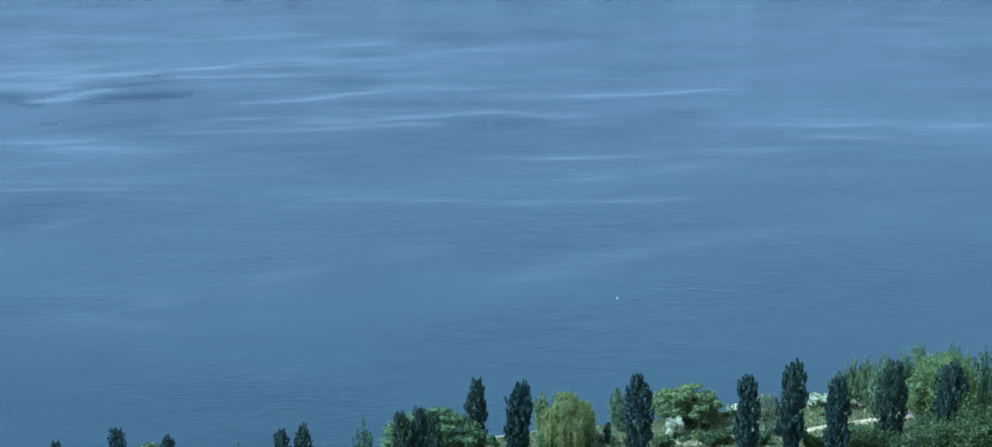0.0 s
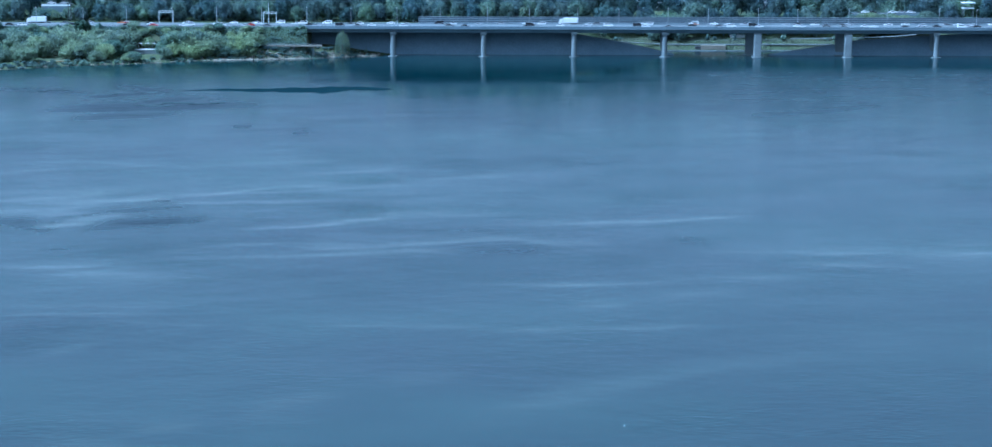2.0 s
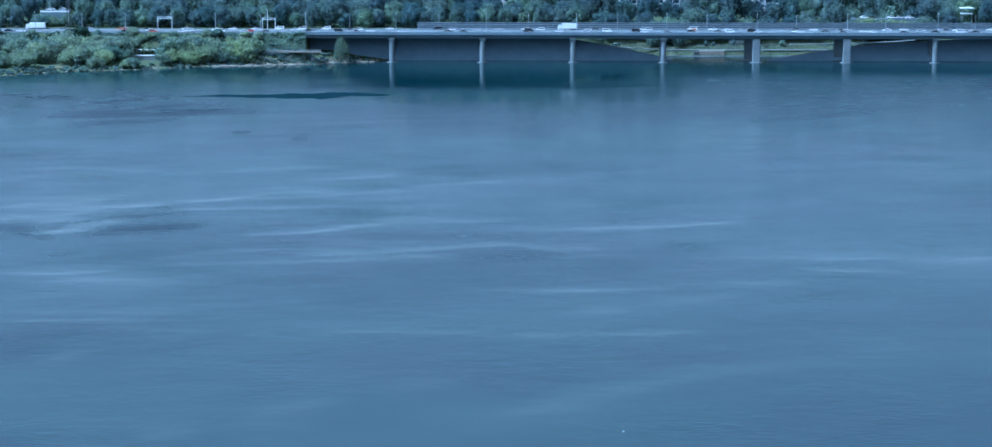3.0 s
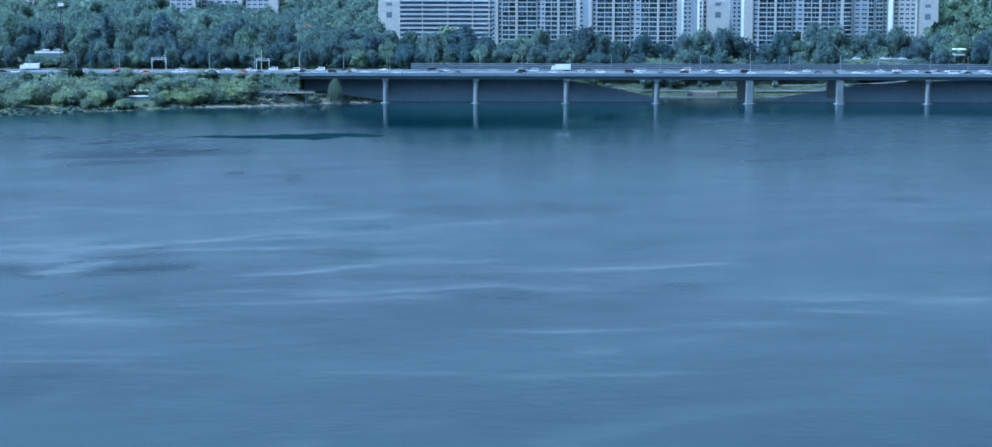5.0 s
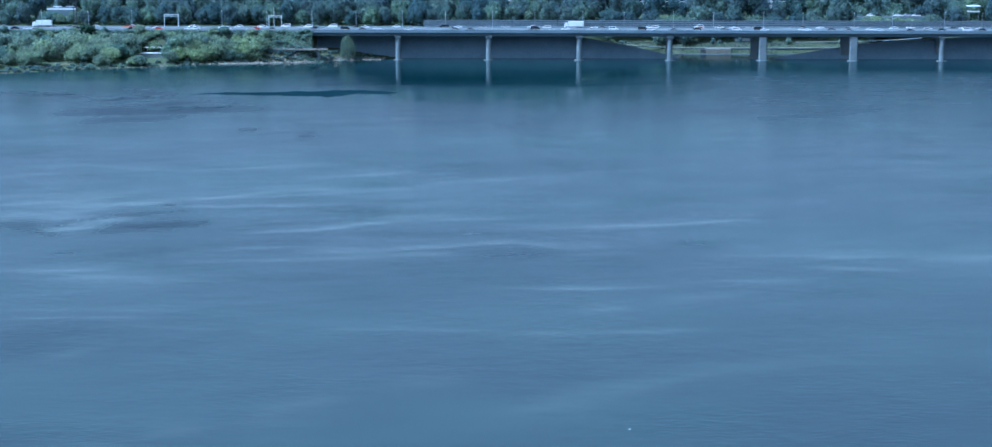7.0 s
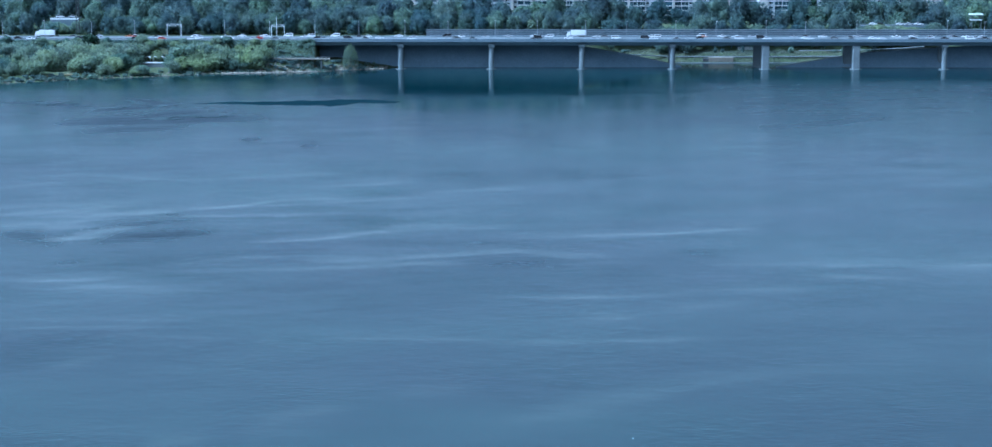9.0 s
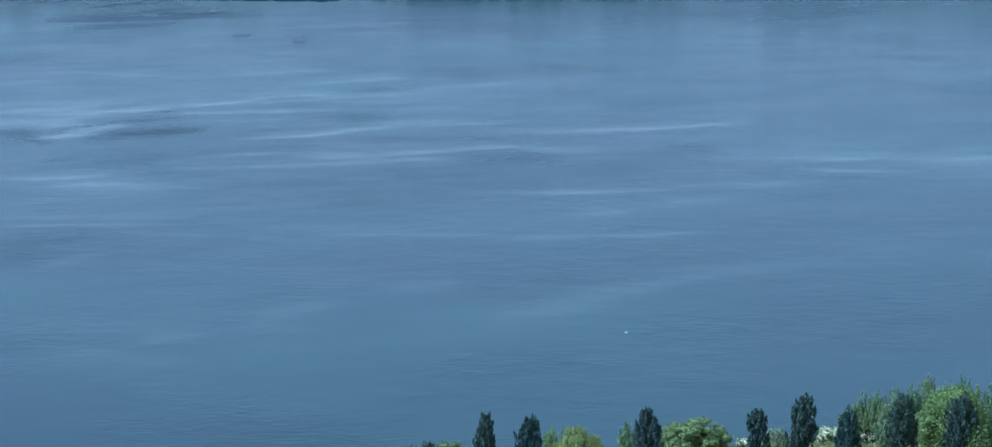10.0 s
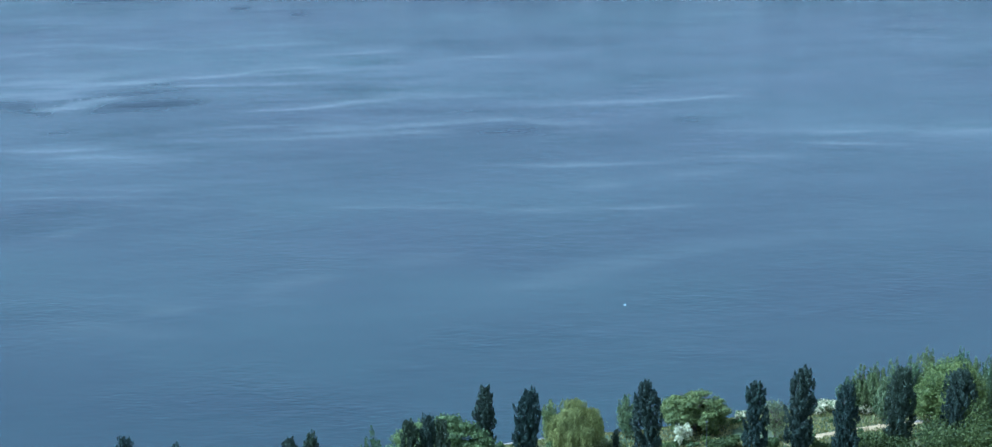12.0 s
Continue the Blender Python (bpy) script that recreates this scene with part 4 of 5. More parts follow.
# ---- sign gantry and mast beside the road
def gantry(x0, x1, y, tall, label):
    """A portal of box posts with a truss beam and its sign panel."""
    g = thing("sign_gantry", label, "gantry", (x0, y, DECK_Z - 0.3), 0, "sign gantries")
    w = x1 - x0
    for x in (0.0, w):
        part("leg", box(bmesh.new(), x - 0.16, x + 0.16, -0.16, 0.16, 0, tall, 0.03), M["frame_white"], g)
    for z in (tall - 1.3, tall - 0.4):
        part("beam", box(bmesh.new(), -0.2, w + 0.2, -0.15, 0.15, z + 0.303, z + 0.5, 0.03), M["frame_white"], g)
    bm = bmesh.new()
    n = 5
    for k in range(n):
        a, b = w * k / n, w * (k + 1) / n
        rod(bm, (a, 0, tall - (0.9 if k % 2 else 0.0)), (b, 0, tall - (0.0 if k % 2 else 0.9)), 0.07, sides=5)
    part("bracing", bm, M["frame_white"], g)
    return g


gantry(-185.0, -177.4, 1121.0, 7.0, "white steel sign gantry over the motorway")
gantry(-128.9, -122.1, 1121.0, 6.6, "narrow white steel sign gantry beside the motorway")
post = thing("sign_post", "tall thin grey post beside the sign gantry", "post", (-126.2, 1121.4, DECK_Z - 0.4))
part("pole", rod(bmesh.new(), (0, 0, 0), (0, 0, 11.2), 0.2, 0.14, 8), M["frame_white"], post)
part("cap", box(bmesh.new(), -0.22, 0.22, -0.22, 0.22, 11.203, 11.4), M["steel"], post)
mast = thing("lattice_mast", "tall dark lattice mast with a white box on top", "mast", (-236.0, 1136, 16.0))
for sx in (-1, 1):
    for sy in (-1, 1):
        part("leg", rod(bmesh.new(), (sx * 0.8, sy * 0.8, 0), (sx * 0.4, sy * 0.4, 33), 0.13, 0.09, 6), M["steel_dark"], mast)
bm = bmesh.new()
for k in range(16):
    a, b = 0.8 - 0.4 * k / 16, 0.8 - 0.4 * (k + 1) / 16
    z0, z1 = 33 * k / 16, 33 * (k + 1) / 16
    for s in (-1, 1):
        rod(bm, (-a, s * a, z0), (b, s * b, z1), 0.05, sides=4)
        rod(bm, (s * a, -a, z0), (s * b, b, z1), 0.05, sides=4)
part("bracing", bm, M["steel_dark"], mast)
part("box", box(bmesh.new(), -1.5, 1.5, -0.8, 0.8, 33, 34.6, 0.1), M["frame_white"], mast, "white equipment box")


# ---------------------------------------------------------------- vehicles
def wheel_parts(ob, xs_, half, r):
    for x in xs_:
        for s in (-1, 1):
            bm = bmesh.new()
            rod(bm, (x, s * (half - 0.22), r), (x, s * half, r), r, sides=12)
            part("wheel", bm, M["tyre"], ob)


def car_proto(colour, label, long=4.6, high=1.45, van=False):
    ob = thing("van" if van else "car", label, "van" if van else "car", (0, 0, -60), 0, "vehicles on the motorway")
    h, L = high, long / 2
    if van:
        prof = [(-L, 0.35), (-L, h - 0.1), (-L + 0.15, h), (L - 1.5, h), (L - 0.75, h * 0.58), (L - 0.05, h * 0.5), (L, 0.35)]
    else:
        prof = [(-L, 0.35), (-L + 0.02, h * 0.6), (-L + 0.75, h * 0.66), (-L + 1.35, h), (L - 2.0, h), (L - 1.25, h * 0.66), (L - 0.1, h * 0.55), (L, 0.35)]
    bm = bmesh.new()
    loft(bm, [[(x, y, z if z < h * 0.7 else z - (0.06 if abs(y) > 0.8 else 0)) for x, z in prof] for y in (-0.9, -0.7, 0.7, 0.9)])
    part("body", bm, M["paint_" + colour], ob)
    g0, g1 = h * 0.68, h * 0.93
    xa, xb = (-L + 0.3, L - 1.5) if van else (-L + 1.05, L - 1.75)
    for s in (-1, 1):
        part("side_window", box(bmesh.new(), xa, xb, s * 0.905 - 0.012, s * 0.905 + 0.012, g0, g1), M["car_glass"], ob)
    bm = bmesh.new()
    if van:
        loft(bm, [[(L - 1.42, y, h * 0.96), (L - 1.39, y, h * 0.97), (L - 0.72, y, h * 0.63), (L - 0.75, y, h * 0.61)] for y in (-0.75, 0.75)])
    else:
        loft(bm, [[(L - 1.93, y, h * 0.98), (L - 1.9, y, h * 0.99), (L - 1.24, y, h * 0.70), (L - 1.27, y, h * 0.69)] for y in (-0.68, 0.68)])
    part("windscreen", bm, M["car_glass"], ob)
    wheel_parts(ob, (-L + 0.85, L - 0.9), 0.91, 0.33)
    for s in (-1, 1):
        part("headlight", box(bmesh.new(), L - 0.1, L + 0.01, s * 0.7 - 0.16, s * 0.7 + 0.16, h * 0.42, h * 0.5), M["lens_lamp"], ob)
    return ob


def truck_proto(label, long=10.5):
    ob = thing("truck", label, "truck", (0, 0, -60), 0, "vehicles on the motorway")
    L = long / 2
    part("cargo_box", box(bmesh.new(), -L, L - 2.3, -1.22, 1.22, 1.0, 3.7, 0.06), M["paint_white"], ob, "white box body")
    bm = bmesh.new()
    loft(bm, [[(x, y, z) for x, z in ((L - 2.1, 0.6), (L - 2.1, 2.9), (L - 0.5, 2.9), (L - 0.1, 1.8), (L, 0.6))] for y in (-1.15, 1.15)])
    part("cab", bm, M["paint_white"], ob)
    bm = bmesh.new()
    loft(bm, [[(L - 0.5, y, 2.75), (L - 0.44, y, 2.77), (L - 0.09, y, 1.88), (L - 0.13, y, 1.86)] for y in (-1.0, 1.0)])
    part("windscreen", bm, M["car_glass"], ob)
    part("chassis", box(bmesh.new(), -L + 0.2, L - 0.4, -0.5, 0.5, 0.55, 0.98), M["steel_dark"], ob)
    wheel_parts(ob, (-L + 1.5, -L + 2.8, L - 1.4), 1.2, 0.5)
    return ob


PROTOS = [car_proto(c, f"{n} saloon car on the motorway") for c, n in (("white", "white"), ("white", "white"), ("silver", "silver"), ("silver", "silver"), ("black", "black"), ("grey", "dark grey"), ("red", "red"), ("orange", "orange"))]
PROTOS += [car_proto("white", "white van on the motorway", 5.0, 2.0, True), car_proto("black", "black van on the motorway", 5.0, 1.9, True)]
WEIGHT = [11, 10, 5, 4, 3, 3, 1, 1, 4, 1]
NEAR_WEIGHT = [3, 3, 4, 3, 6, 6, 1, 0, 2, 3]
TRUCK = truck_proto("white box truck on the motorway")
rc = random.Random(8)
for lane, (y, way) in enumerate([(1101.0, 0), (1104.2, 0), (1107.4, 0), (1111.8, 180), (1114.9, 180), (1118.0, 180)]):
    x = -285 + rc.uniform(0, 18)
    while x < 300:
        if (abs(x + 250) > 12 and abs(x - 34.5) > 12) or lane != 5:
            copy_thing(rc.choices(PROTOS, NEAR_WEIGHT if lane < 3 else WEIGHT)[0], pose(x, y + rc.uniform(-0.3, 0.3), DECK_Z + 0.085, 0, 0, way))
        x += rc.uniform(10, 34) if lane in (0, 3, 5) else rc.uniform(16, 60)
for x, y, way in ((-250, 1118.0, 180), (34.5, 1118.0, 180)):
    copy_thing(TRUCK, pose(x, y, DECK_Z + 0.085, 0, 0, way))
for p in PROTOS + [TRUCK]:
    for o in (*p.children_recursive, p):
        bpy.data.objects.remove(o)

# ---------------------------------------------------------------- apartment blocks
STOREY, BASE = 2.72, 17.0


def slab(bm, x0, x1, y0, y1, z0, z1):
    return box(bm, x0, x1, y0, y1, z0, z1)


def window_meshes(w, h, bars):
    """A white frame with mullions, and its pane, w by h, standing on z = 0, facing -y."""
    bm = bmesh.new()
    t = 0.13
    gx = sorted(v for k in range(bars + 1) for v in ((w - t) * k / bars, (w - t) * k / bars + t))
    gz = (0, t, h - t, h)
    layers = [[[bm.verts.new((x, y, z)) for z in gz] for x in gx] for y in (-0.10, 0.02)]
    solid = lambda i, j: 0 <= i < len(gx) - 1 and 0 <= j < 3 and (j != 1 or i % 2 == 0)
    for i in range(len(gx) - 1):
        for j in range(3):
            if not solid(i, j):
                continue
            for g in layers:
                bm.faces.new((g[i][j], g[i + 1][j], g[i + 1][j + 1], g[i][j + 1]))
            for di, dj, a, b in ((-1, 0, (i, j), (i, j + 1)), (1, 0, (i + 1, j), (i + 1, j + 1)), (0, -1, (i, j), (i + 1, j)), (0, 1, (i, j + 1), (i + 1, j + 1))):
                if not solid(i + di, j + dj):
                    bm.faces.new((layers[0][a[0]][a[1]], layers[0][b[0]][b[1]], layers[1][b[0]][b[1]], layers[1][a[0]][a[1]]))
    bmesh.ops.recalc_face_normals(bm, faces=bm.faces)
    fr = bpy.data.meshes.new("window")
    bm.to_mesh(fr)
    bm.free()
    fr.materials.append(M["frame_white"])
    V_, F_ = [], []
    for k in range(bars):
        a, b = (w - t) * k / bars + t, (w - t) * (k + 1) / bars
        i = len(V_)
        V_ += [(a, -0.03, t), (b, -0.03, t), (b, -0.03, h - t), (a, -0.03, h - t)]
        F_.append((i, i + 1, i + 2, i + 3))
    return fr, mesh_of("pane", V_, F_, M["pane"])


WIN = {}


def window(parent, x, y, z, w, h, bars=2, turn=0.0):
    key = (round(w, 1), round(h, 1), bars)
    if key not in WIN:
        WIN[key] = window_meshes(*key)
    fr, pn = WIN[key]
    ob = new("window", fr)
    ob.parent = parent
    ob.matrix_basis = pose(x, y, z, 0, 0, turn)
    p = new("pane", pn)
    p.parent = ob


def px(p, Y=1240.0):
    """World x of a place across the view, p, at depth Y."""
    return (p - 784) * Y / 3300 * 1.0005


def tower(label, cols, Y, storeys, depth=13.0, base=BASE, wall="wall_grey"):
    """An apartment block. cols: (kind, from, to) across the view; kinds: w blank wall, p pillar, g balcony glazing, s small windows,
    e pale end wall, v blank wall with vents."""
    x0, x1 = px(cols[0][1], Y), px(cols[-1][2], Y)
    ob = thing("apartment_building", label, "apartment building", (0, 0, 0))
    top = base + storeys * STOREY
    part("wall", slab(bmesh.new(), x0 + 0.1, x1 - 0.1, Y + 0.3, Y + depth, base - 3, top), M[wall], ob)
    part("roof", slab(bmesh.new(), x0 - 0.3, x1 + 0.3, Y - 0.2, Y + depth + 0.3, top + 0.003, top + 0.9), M["wall_white"], ob)
    part("penthouse", slab(bmesh.new(), (x0 + x1) / 2 - 4, (x0 + x1) / 2 + 4, Y + 3, Y + depth - 2, top + 0.903, top + 4.5), M[wall], ob)
    part("plinth", slab(bmesh.new(), x0, x1, Y + 0.1, Y + 0.297, base - 3, base + 1.2), M["wall_dark"], ob)
    for kind, a, b in cols:
        xa, xb = px(a, Y), px(b, Y)
        w = xb - xa
        if kind == "p":
            part("pillar", slab(bmesh.new(), xa, xb, Y - 0.9, Y + 0.297, base - 2, top - 0.01), M["wall_white"], ob)
        elif kind in "ev":
            part("end_wall", slab(bmesh.new(), xa, xb, Y - 0.5, Y + 0.297, base - 2, top - 0.01), M["wall_white"], ob)
            if kind == "v":
                for z, hh in ((45.0, 1.9), (38.6, 3.4), (52.0, 1.9)):
                    part("vent", slab(bmesh.new(), (xa + xb) / 2 - 1.7, (xa + xb) / 2 + 1.7, Y - 0.56, Y - 0.503, z - hh / 2, z + hh / 2), M["girder"], ob)
        elif kind == "g":
            n = max(1, round(w / 4.8))
            for k in range(storeys):
                z = base + k * STOREY
                part("balcony", slab(bmesh.new(), xa + 0.003, xb - 0.003, Y - 0.6, Y + 0.297, z - 0.12, z + 0.18), M["wall_white"], ob)
                for j in range(n):
                    window(ob, xa + w * j / n + 0.05, Y - 0.35, z + 0.183, w / n - 0.1, STOREY - 0.31, (1, 2, 2, 3, 1)[(j + k * 7 + int(a) * 3 + k * k) % 5])
        elif kind == "s":
            for k in range(storeys):
                z = base + k * STOREY
                window(ob, xa + w * 0.16, Y + 0.28, z + 0.85, w * 0.68, 1.5, 2 if w > 3 else 1)
        elif kind == "c":
            for k in range(storeys):
                z = base + k * STOREY
                part("parapet", slab(bmesh.new(), xa, xb, Y - 1.3, Y - 1.1, z - 0.3, z + 0.85), M["wall_grey"], ob)
                part("corridor_slab", slab(bmesh.new(), xa, xb, Y - 1.097, Y + 0.296, z - 0.25, z - 0.05), M["wall_grey"], ob)
                part("corridor_wall", slab(bmesh.new(), xa, xb, Y + 0.2, Y + 0.296, z - 0.047, z + STOREY - 0.26), M["girder"], ob)
    return ob


tower("grey slab apartment block with open corridors and a blank end wall",
      [("v", 598, 632), ("c", 632.2, 666), ("p", 666, 668.4), ("c", 668.4, 706), ("p", 706, 708.4), ("c", 708.4, 745), ("p", 745, 747.4), ("c", 747.4, 771), ("p", 771, 773), ("s", 773, 778)], 1252, 14)
tower("pale apartment tower with dark glazed balconies and white pillars",
      [("p", 783, 786), ("s", 786, 793), ("g", 793, 814), ("p", 814, 817), ("g", 817, 847), ("s", 847, 854), ("s", 854, 860), ("g", 860, 880), ("p", 880, 883), ("g", 883, 905), ("s", 905, 910), ("e", 910, 915)], 1236, 14)
tower("pale apartment tower with dark glazed balconies and white pillars",
      [("e", 930, 934), ("s", 934, 942), ("g", 942, 966.5), ("p", 966.5, 969.5), ("g", 969.5, 994), ("s", 994, 1002), ("s", 1002, 1011), ("g", 1011, 1037), ("p", 1037, 1040), ("g", 1040, 1062), ("s", 1062, 1069), ("p", 1069, 1075)], 1228, 14)
tower("apartment block set back behind its neighbours",
      [("s", 1078, 1085), ("s", 1085, 1091), ("w", 1091, 1103)], 1300, 15, wall="wall_lilac")
tower("white apartment block with a blank end wall and dark vents",
      [("s", 1103, 1108), ("p", 1108, 1109), ("s", 1109, 1115), ("v", 1115, 1150)], 1258, 14, wall="wall_white")
tower("grey apartment block set back behind its neighbours",
      [("w", 1151, 1155), ("s", 1155, 1162), ("s", 1162, 1169), ("w", 1169, 1173)], 1310, 15, wall="wall_lilac")
tower("pale apartment tower with a white end wall and glazed balconies",
      [("e", 1173, 1187), ("s", 1187, 1197), ("g", 1197, 1221.5), ("p", 1221.5, 1224.5), ("g", 1224.5, 1249), ("s", 1249, 1257), ("s", 1257, 1267), ("g", 1267, 1292), ("p", 1292, 1295), ("g", 1295, 1319), ("s", 1319, 1327), ("p", 1327, 1330)], 1232, 14)
tower("grey apartment tower with dark glazed strips set back behind",
      [("g", 1330, 1343), ("w", 1343, 1347), ("s", 1347, 1357), ("s", 1357, 1369), ("g", 1369, 1378), ("w", 1378, 1381), ("g", 1381, 1392), ("s", 1392, 1400)], 1290, 15, wall="wall_lilac")
tower("white apartment block with framed windows and a blank end wall",
      [("p", 1407, 1408.5), ("s", 1408.5, 1417.5), ("s", 1417.5, 1426.5), ("s", 1426.5, 1435.5), ("s", 1435.5, 1444), ("p", 1444, 1446), ("v", 1446, 1479)], 1240, 14, wall="wall_white")
tower("pale apartment block beyond the trees", [("s", 1478, 1484), ("e", 1484, 1493)], 1330, 12, base=26)
tower("pale apartment block high on the wooded slope", [("s", 270, 279), ("s", 279, 288), ("s", 288, 297), ("s", 297, 306), ("e", 306, 310)], 1338, 8, base=28)
tower("pale apartment block high on the wooded slope", [("s", 318, 330), ("s", 330, 342), ("s", 342, 354), ("s", 354, 366), ("s", 366, 378), ("e", 378, 384)], 1352, 7, base=29)
tower("pale apartment block high on the wooded slope", [("s", 390, 399), ("s", 399, 408), ("s", 408, 417), ("s", 417, 426), ("e", 426, 440)], 1336, 8, base=28)
tower("pale narrow tower above the trees", [("e", 44, 49), ("s", 49, 56)], 1345, 9, base=28, wall="wall_white")

tower("grey apartment block seen between two towers", [("s", 900, 907), ("s", 907, 914), ("s", 914, 921), ("w", 921, 932)], 1305, 15, wall="wall_lilac")
tower("grey apartment block seen between two towers", [("w", 768, 775), ("s", 775, 782), ("w", 782, 792)], 1310, 15, wall="wall_lilac")
tower("grey apartment block seen between two towers", [("w", 1396, 1400), ("s", 1400, 1408), ("w", 1408, 1420)], 1330, 15, wall="wall_lilac")

# ---------------------------------------------------------------- trees of the far bank
FAR = []
SIZES = [(16, 11), (14, 10), (18, 11), (13, 11), (17, 9), (15, 12), (19, 12)]
BANK_SIZES = [(8.5, 9), (7.5, 8), (9.5, 10), (8.0, 10)]
for k, (h, w) in enumerate(SIZES):
    rng = np.random.default_rng(500 + k)
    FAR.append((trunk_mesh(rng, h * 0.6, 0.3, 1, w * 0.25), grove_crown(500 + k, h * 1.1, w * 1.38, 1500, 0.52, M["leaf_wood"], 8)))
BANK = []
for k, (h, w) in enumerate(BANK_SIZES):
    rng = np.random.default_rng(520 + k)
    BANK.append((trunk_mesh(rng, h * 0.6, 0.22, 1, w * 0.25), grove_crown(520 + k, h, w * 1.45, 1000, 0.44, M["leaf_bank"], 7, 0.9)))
PALE = (trunk_mesh(np.random.default_rng(3), 8, 0.3, 4, 3), broad_crown(540, 14, 12, 2, 20, 1100, 0.5, M["leaf_pale"], 0.8))
PINE = (trunk_mesh(np.random.default_rng(4), 12, 0.3, 0, 0), poplar_crown(541, 16, 6, 1100, M["leaf_pine"], 0.6))


def plant(name, label, meshes, x, y, group, scale=1.0, z=None):
    ob = thing(name, label, "tree", (x, y, (land(x, y) if z is None else z) - 0.1), rt.uniform(0, 360), group)
    s = scale
    ob.scale = (s * rt.uniform(0.9, 1.12), s * rt.uniform(0.9, 1.12), s * rt.uniform(0.92, 1.1))
    part("trunk", meshes[0], None, ob)
    part("crown", meshes[1], None, ob)


rt = random.Random(15)
# willows and scrub trees on the far shore
for k in range(150):
    x = -330 + 199 * (k + rt.random()) / 150
    lo, hi = far_shore(x) + 5, 1090
    u = rt.random()
    y = lo + (hi - lo) * u
    if (abs(x + 186) < 11 and y > 1062) or (abs(x + 229) < 6 and y < 1076):
        continue
    plant("bank_tree", "grey-green willow on the far river bank", rt.choice(BANK), x, y, "willows on the far bank", rt.uniform(0.8, 1.05) * (0.7 + 0.85 * u), land(x, min(y, 1086)))
for k in range(28):
    x = -330 + 200 * (k + rt.random()) / 28
    plant("bank_tree", "grey-green willow on the motorway embankment", rt.choice(BANK), x, rt.uniform(1091, 1094.5), "willows on the far bank", rt.uniform(0.75, 0.95))
for k in range(46):
    x = -330 + 202 * (k + rt.random()) / 46
    plant("bank_tree", "small grey-green willow below the motorway edge", rt.choice(BANK), x, rt.uniform(1095, 1097.3), "willows on the far bank", rt.uniform(0.38, 0.55))
hanging = (trunk_mesh(np.random.default_rng(9), 9, 0.3, 7, 2.4), willow_crown(9, 13.6, 7.4, 2600, M["leaf_bank"], 0.27, 0.0))
ob = thing("bank_tree", "grey-green willow hanging over the stony point", "tree", (-85.0, 1097.0, land(-85, 1097) - 0.1), 0, "willows on the far bank")
part("trunk", hanging[0], None, ob)
part("crown", hanging[1], None, ob)
DARK = (trunk_mesh(np.random.default_rng(6), 3, 0.2, 2, 1.5), grove_crown(560, 7.0, 9.0, 900, 0.4, M["leaf_pine"]))
plant("bank_tree", "dark green bushy tree rising above the motorway edge", DARK, -221, 1094, "willows on the far bank", 1.0, 13.2)
for k in range(20):
    x = 189 + 46 * (k + rt.random()) / 20
    plant("bank_tree", "low grey-green tree below the parked cars", rt.choice(BANK), x, rt.uniform(1146.5, 1148.6), "trees below the parked cars", rt.uniform(0.72, 0.86), 13.2)
for k in range(9):
    x = -258 + 23 * (k + rt.random()) / 9
    plant("bank_tree", "low grey-green tree below the slip road", rt.choice(BANK), x, rt.uniform(1142, 1149), "trees below the slip road", rt.uniform(0.62, 0.8), 15.0)
# dense belt behind the motorway
for row, y in enumerate((1140, 1149, 1163, 1184)):
    x = -322 + 4 * row
    while x < 322:
        yy = y + rt.uniform(-2.5, 2.5)
        if not ((190 < x < 232 and yy < 1160) or (48 < x < 240 and yy < 1150) or (246 < x < 263 and yy < 1162) or (-259 < x < -234 and yy < 1164)):
            pale = rt.random() < 0.03
            tall = (0.62 + 0.15 * row) if x > -70 else (0.74 + 0.13 * row)
            if -262 < x < -230 and yy < 1152:
                tall *= 0.78
            if 48 < x < 240 and yy < 1166:
                tall *= 1.15
            plant("roadside_tree", "dense green broadleaf tree behind the motorway", PALE if pale else rt.choice(FAR), x, yy, "trees behind the motorway", tall * rt.uniform(0.82, 1.12))
        x += rt.uniform(8.5, 13.5) * (0.8 if row == 0 else 1.0)
for x, y in ((51, 1223), (53.5, 1224), (55, 1226), (49.5, 1225), (233, 1222), (176, 1224), (262, 1226), (268, 1230), (258, 1232)):
    plant("pine_tree", "dark green conifer beside the apartment blocks", PINE, x, y, "dark conifers", rt.uniform(0.9, 1.1))
for x, y in ((-26, 1212), (-18, 1208), (-30, 1206)):
    plant("roadside_tree", "pale flowering broadleaf tree behind the motorway", PALE, x, y, "trees behind the motorway", 1.15)

# the wooded slopes further back, as masses of crowns
WOOD_CROWNS = []
for k in range(6):
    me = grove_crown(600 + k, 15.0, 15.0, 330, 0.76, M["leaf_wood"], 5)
    Vk = np.zeros(3 * len(me.vertices), dtype=np.float32)
    me.vertices.foreach_get("co", Vk)
    WOOD_CROWNS.append((Vk.reshape(-1, 3) / 15.0, np.array([p.vertices[:] for p in me.polygons])))
    bpy.data.meshes.remove(me)


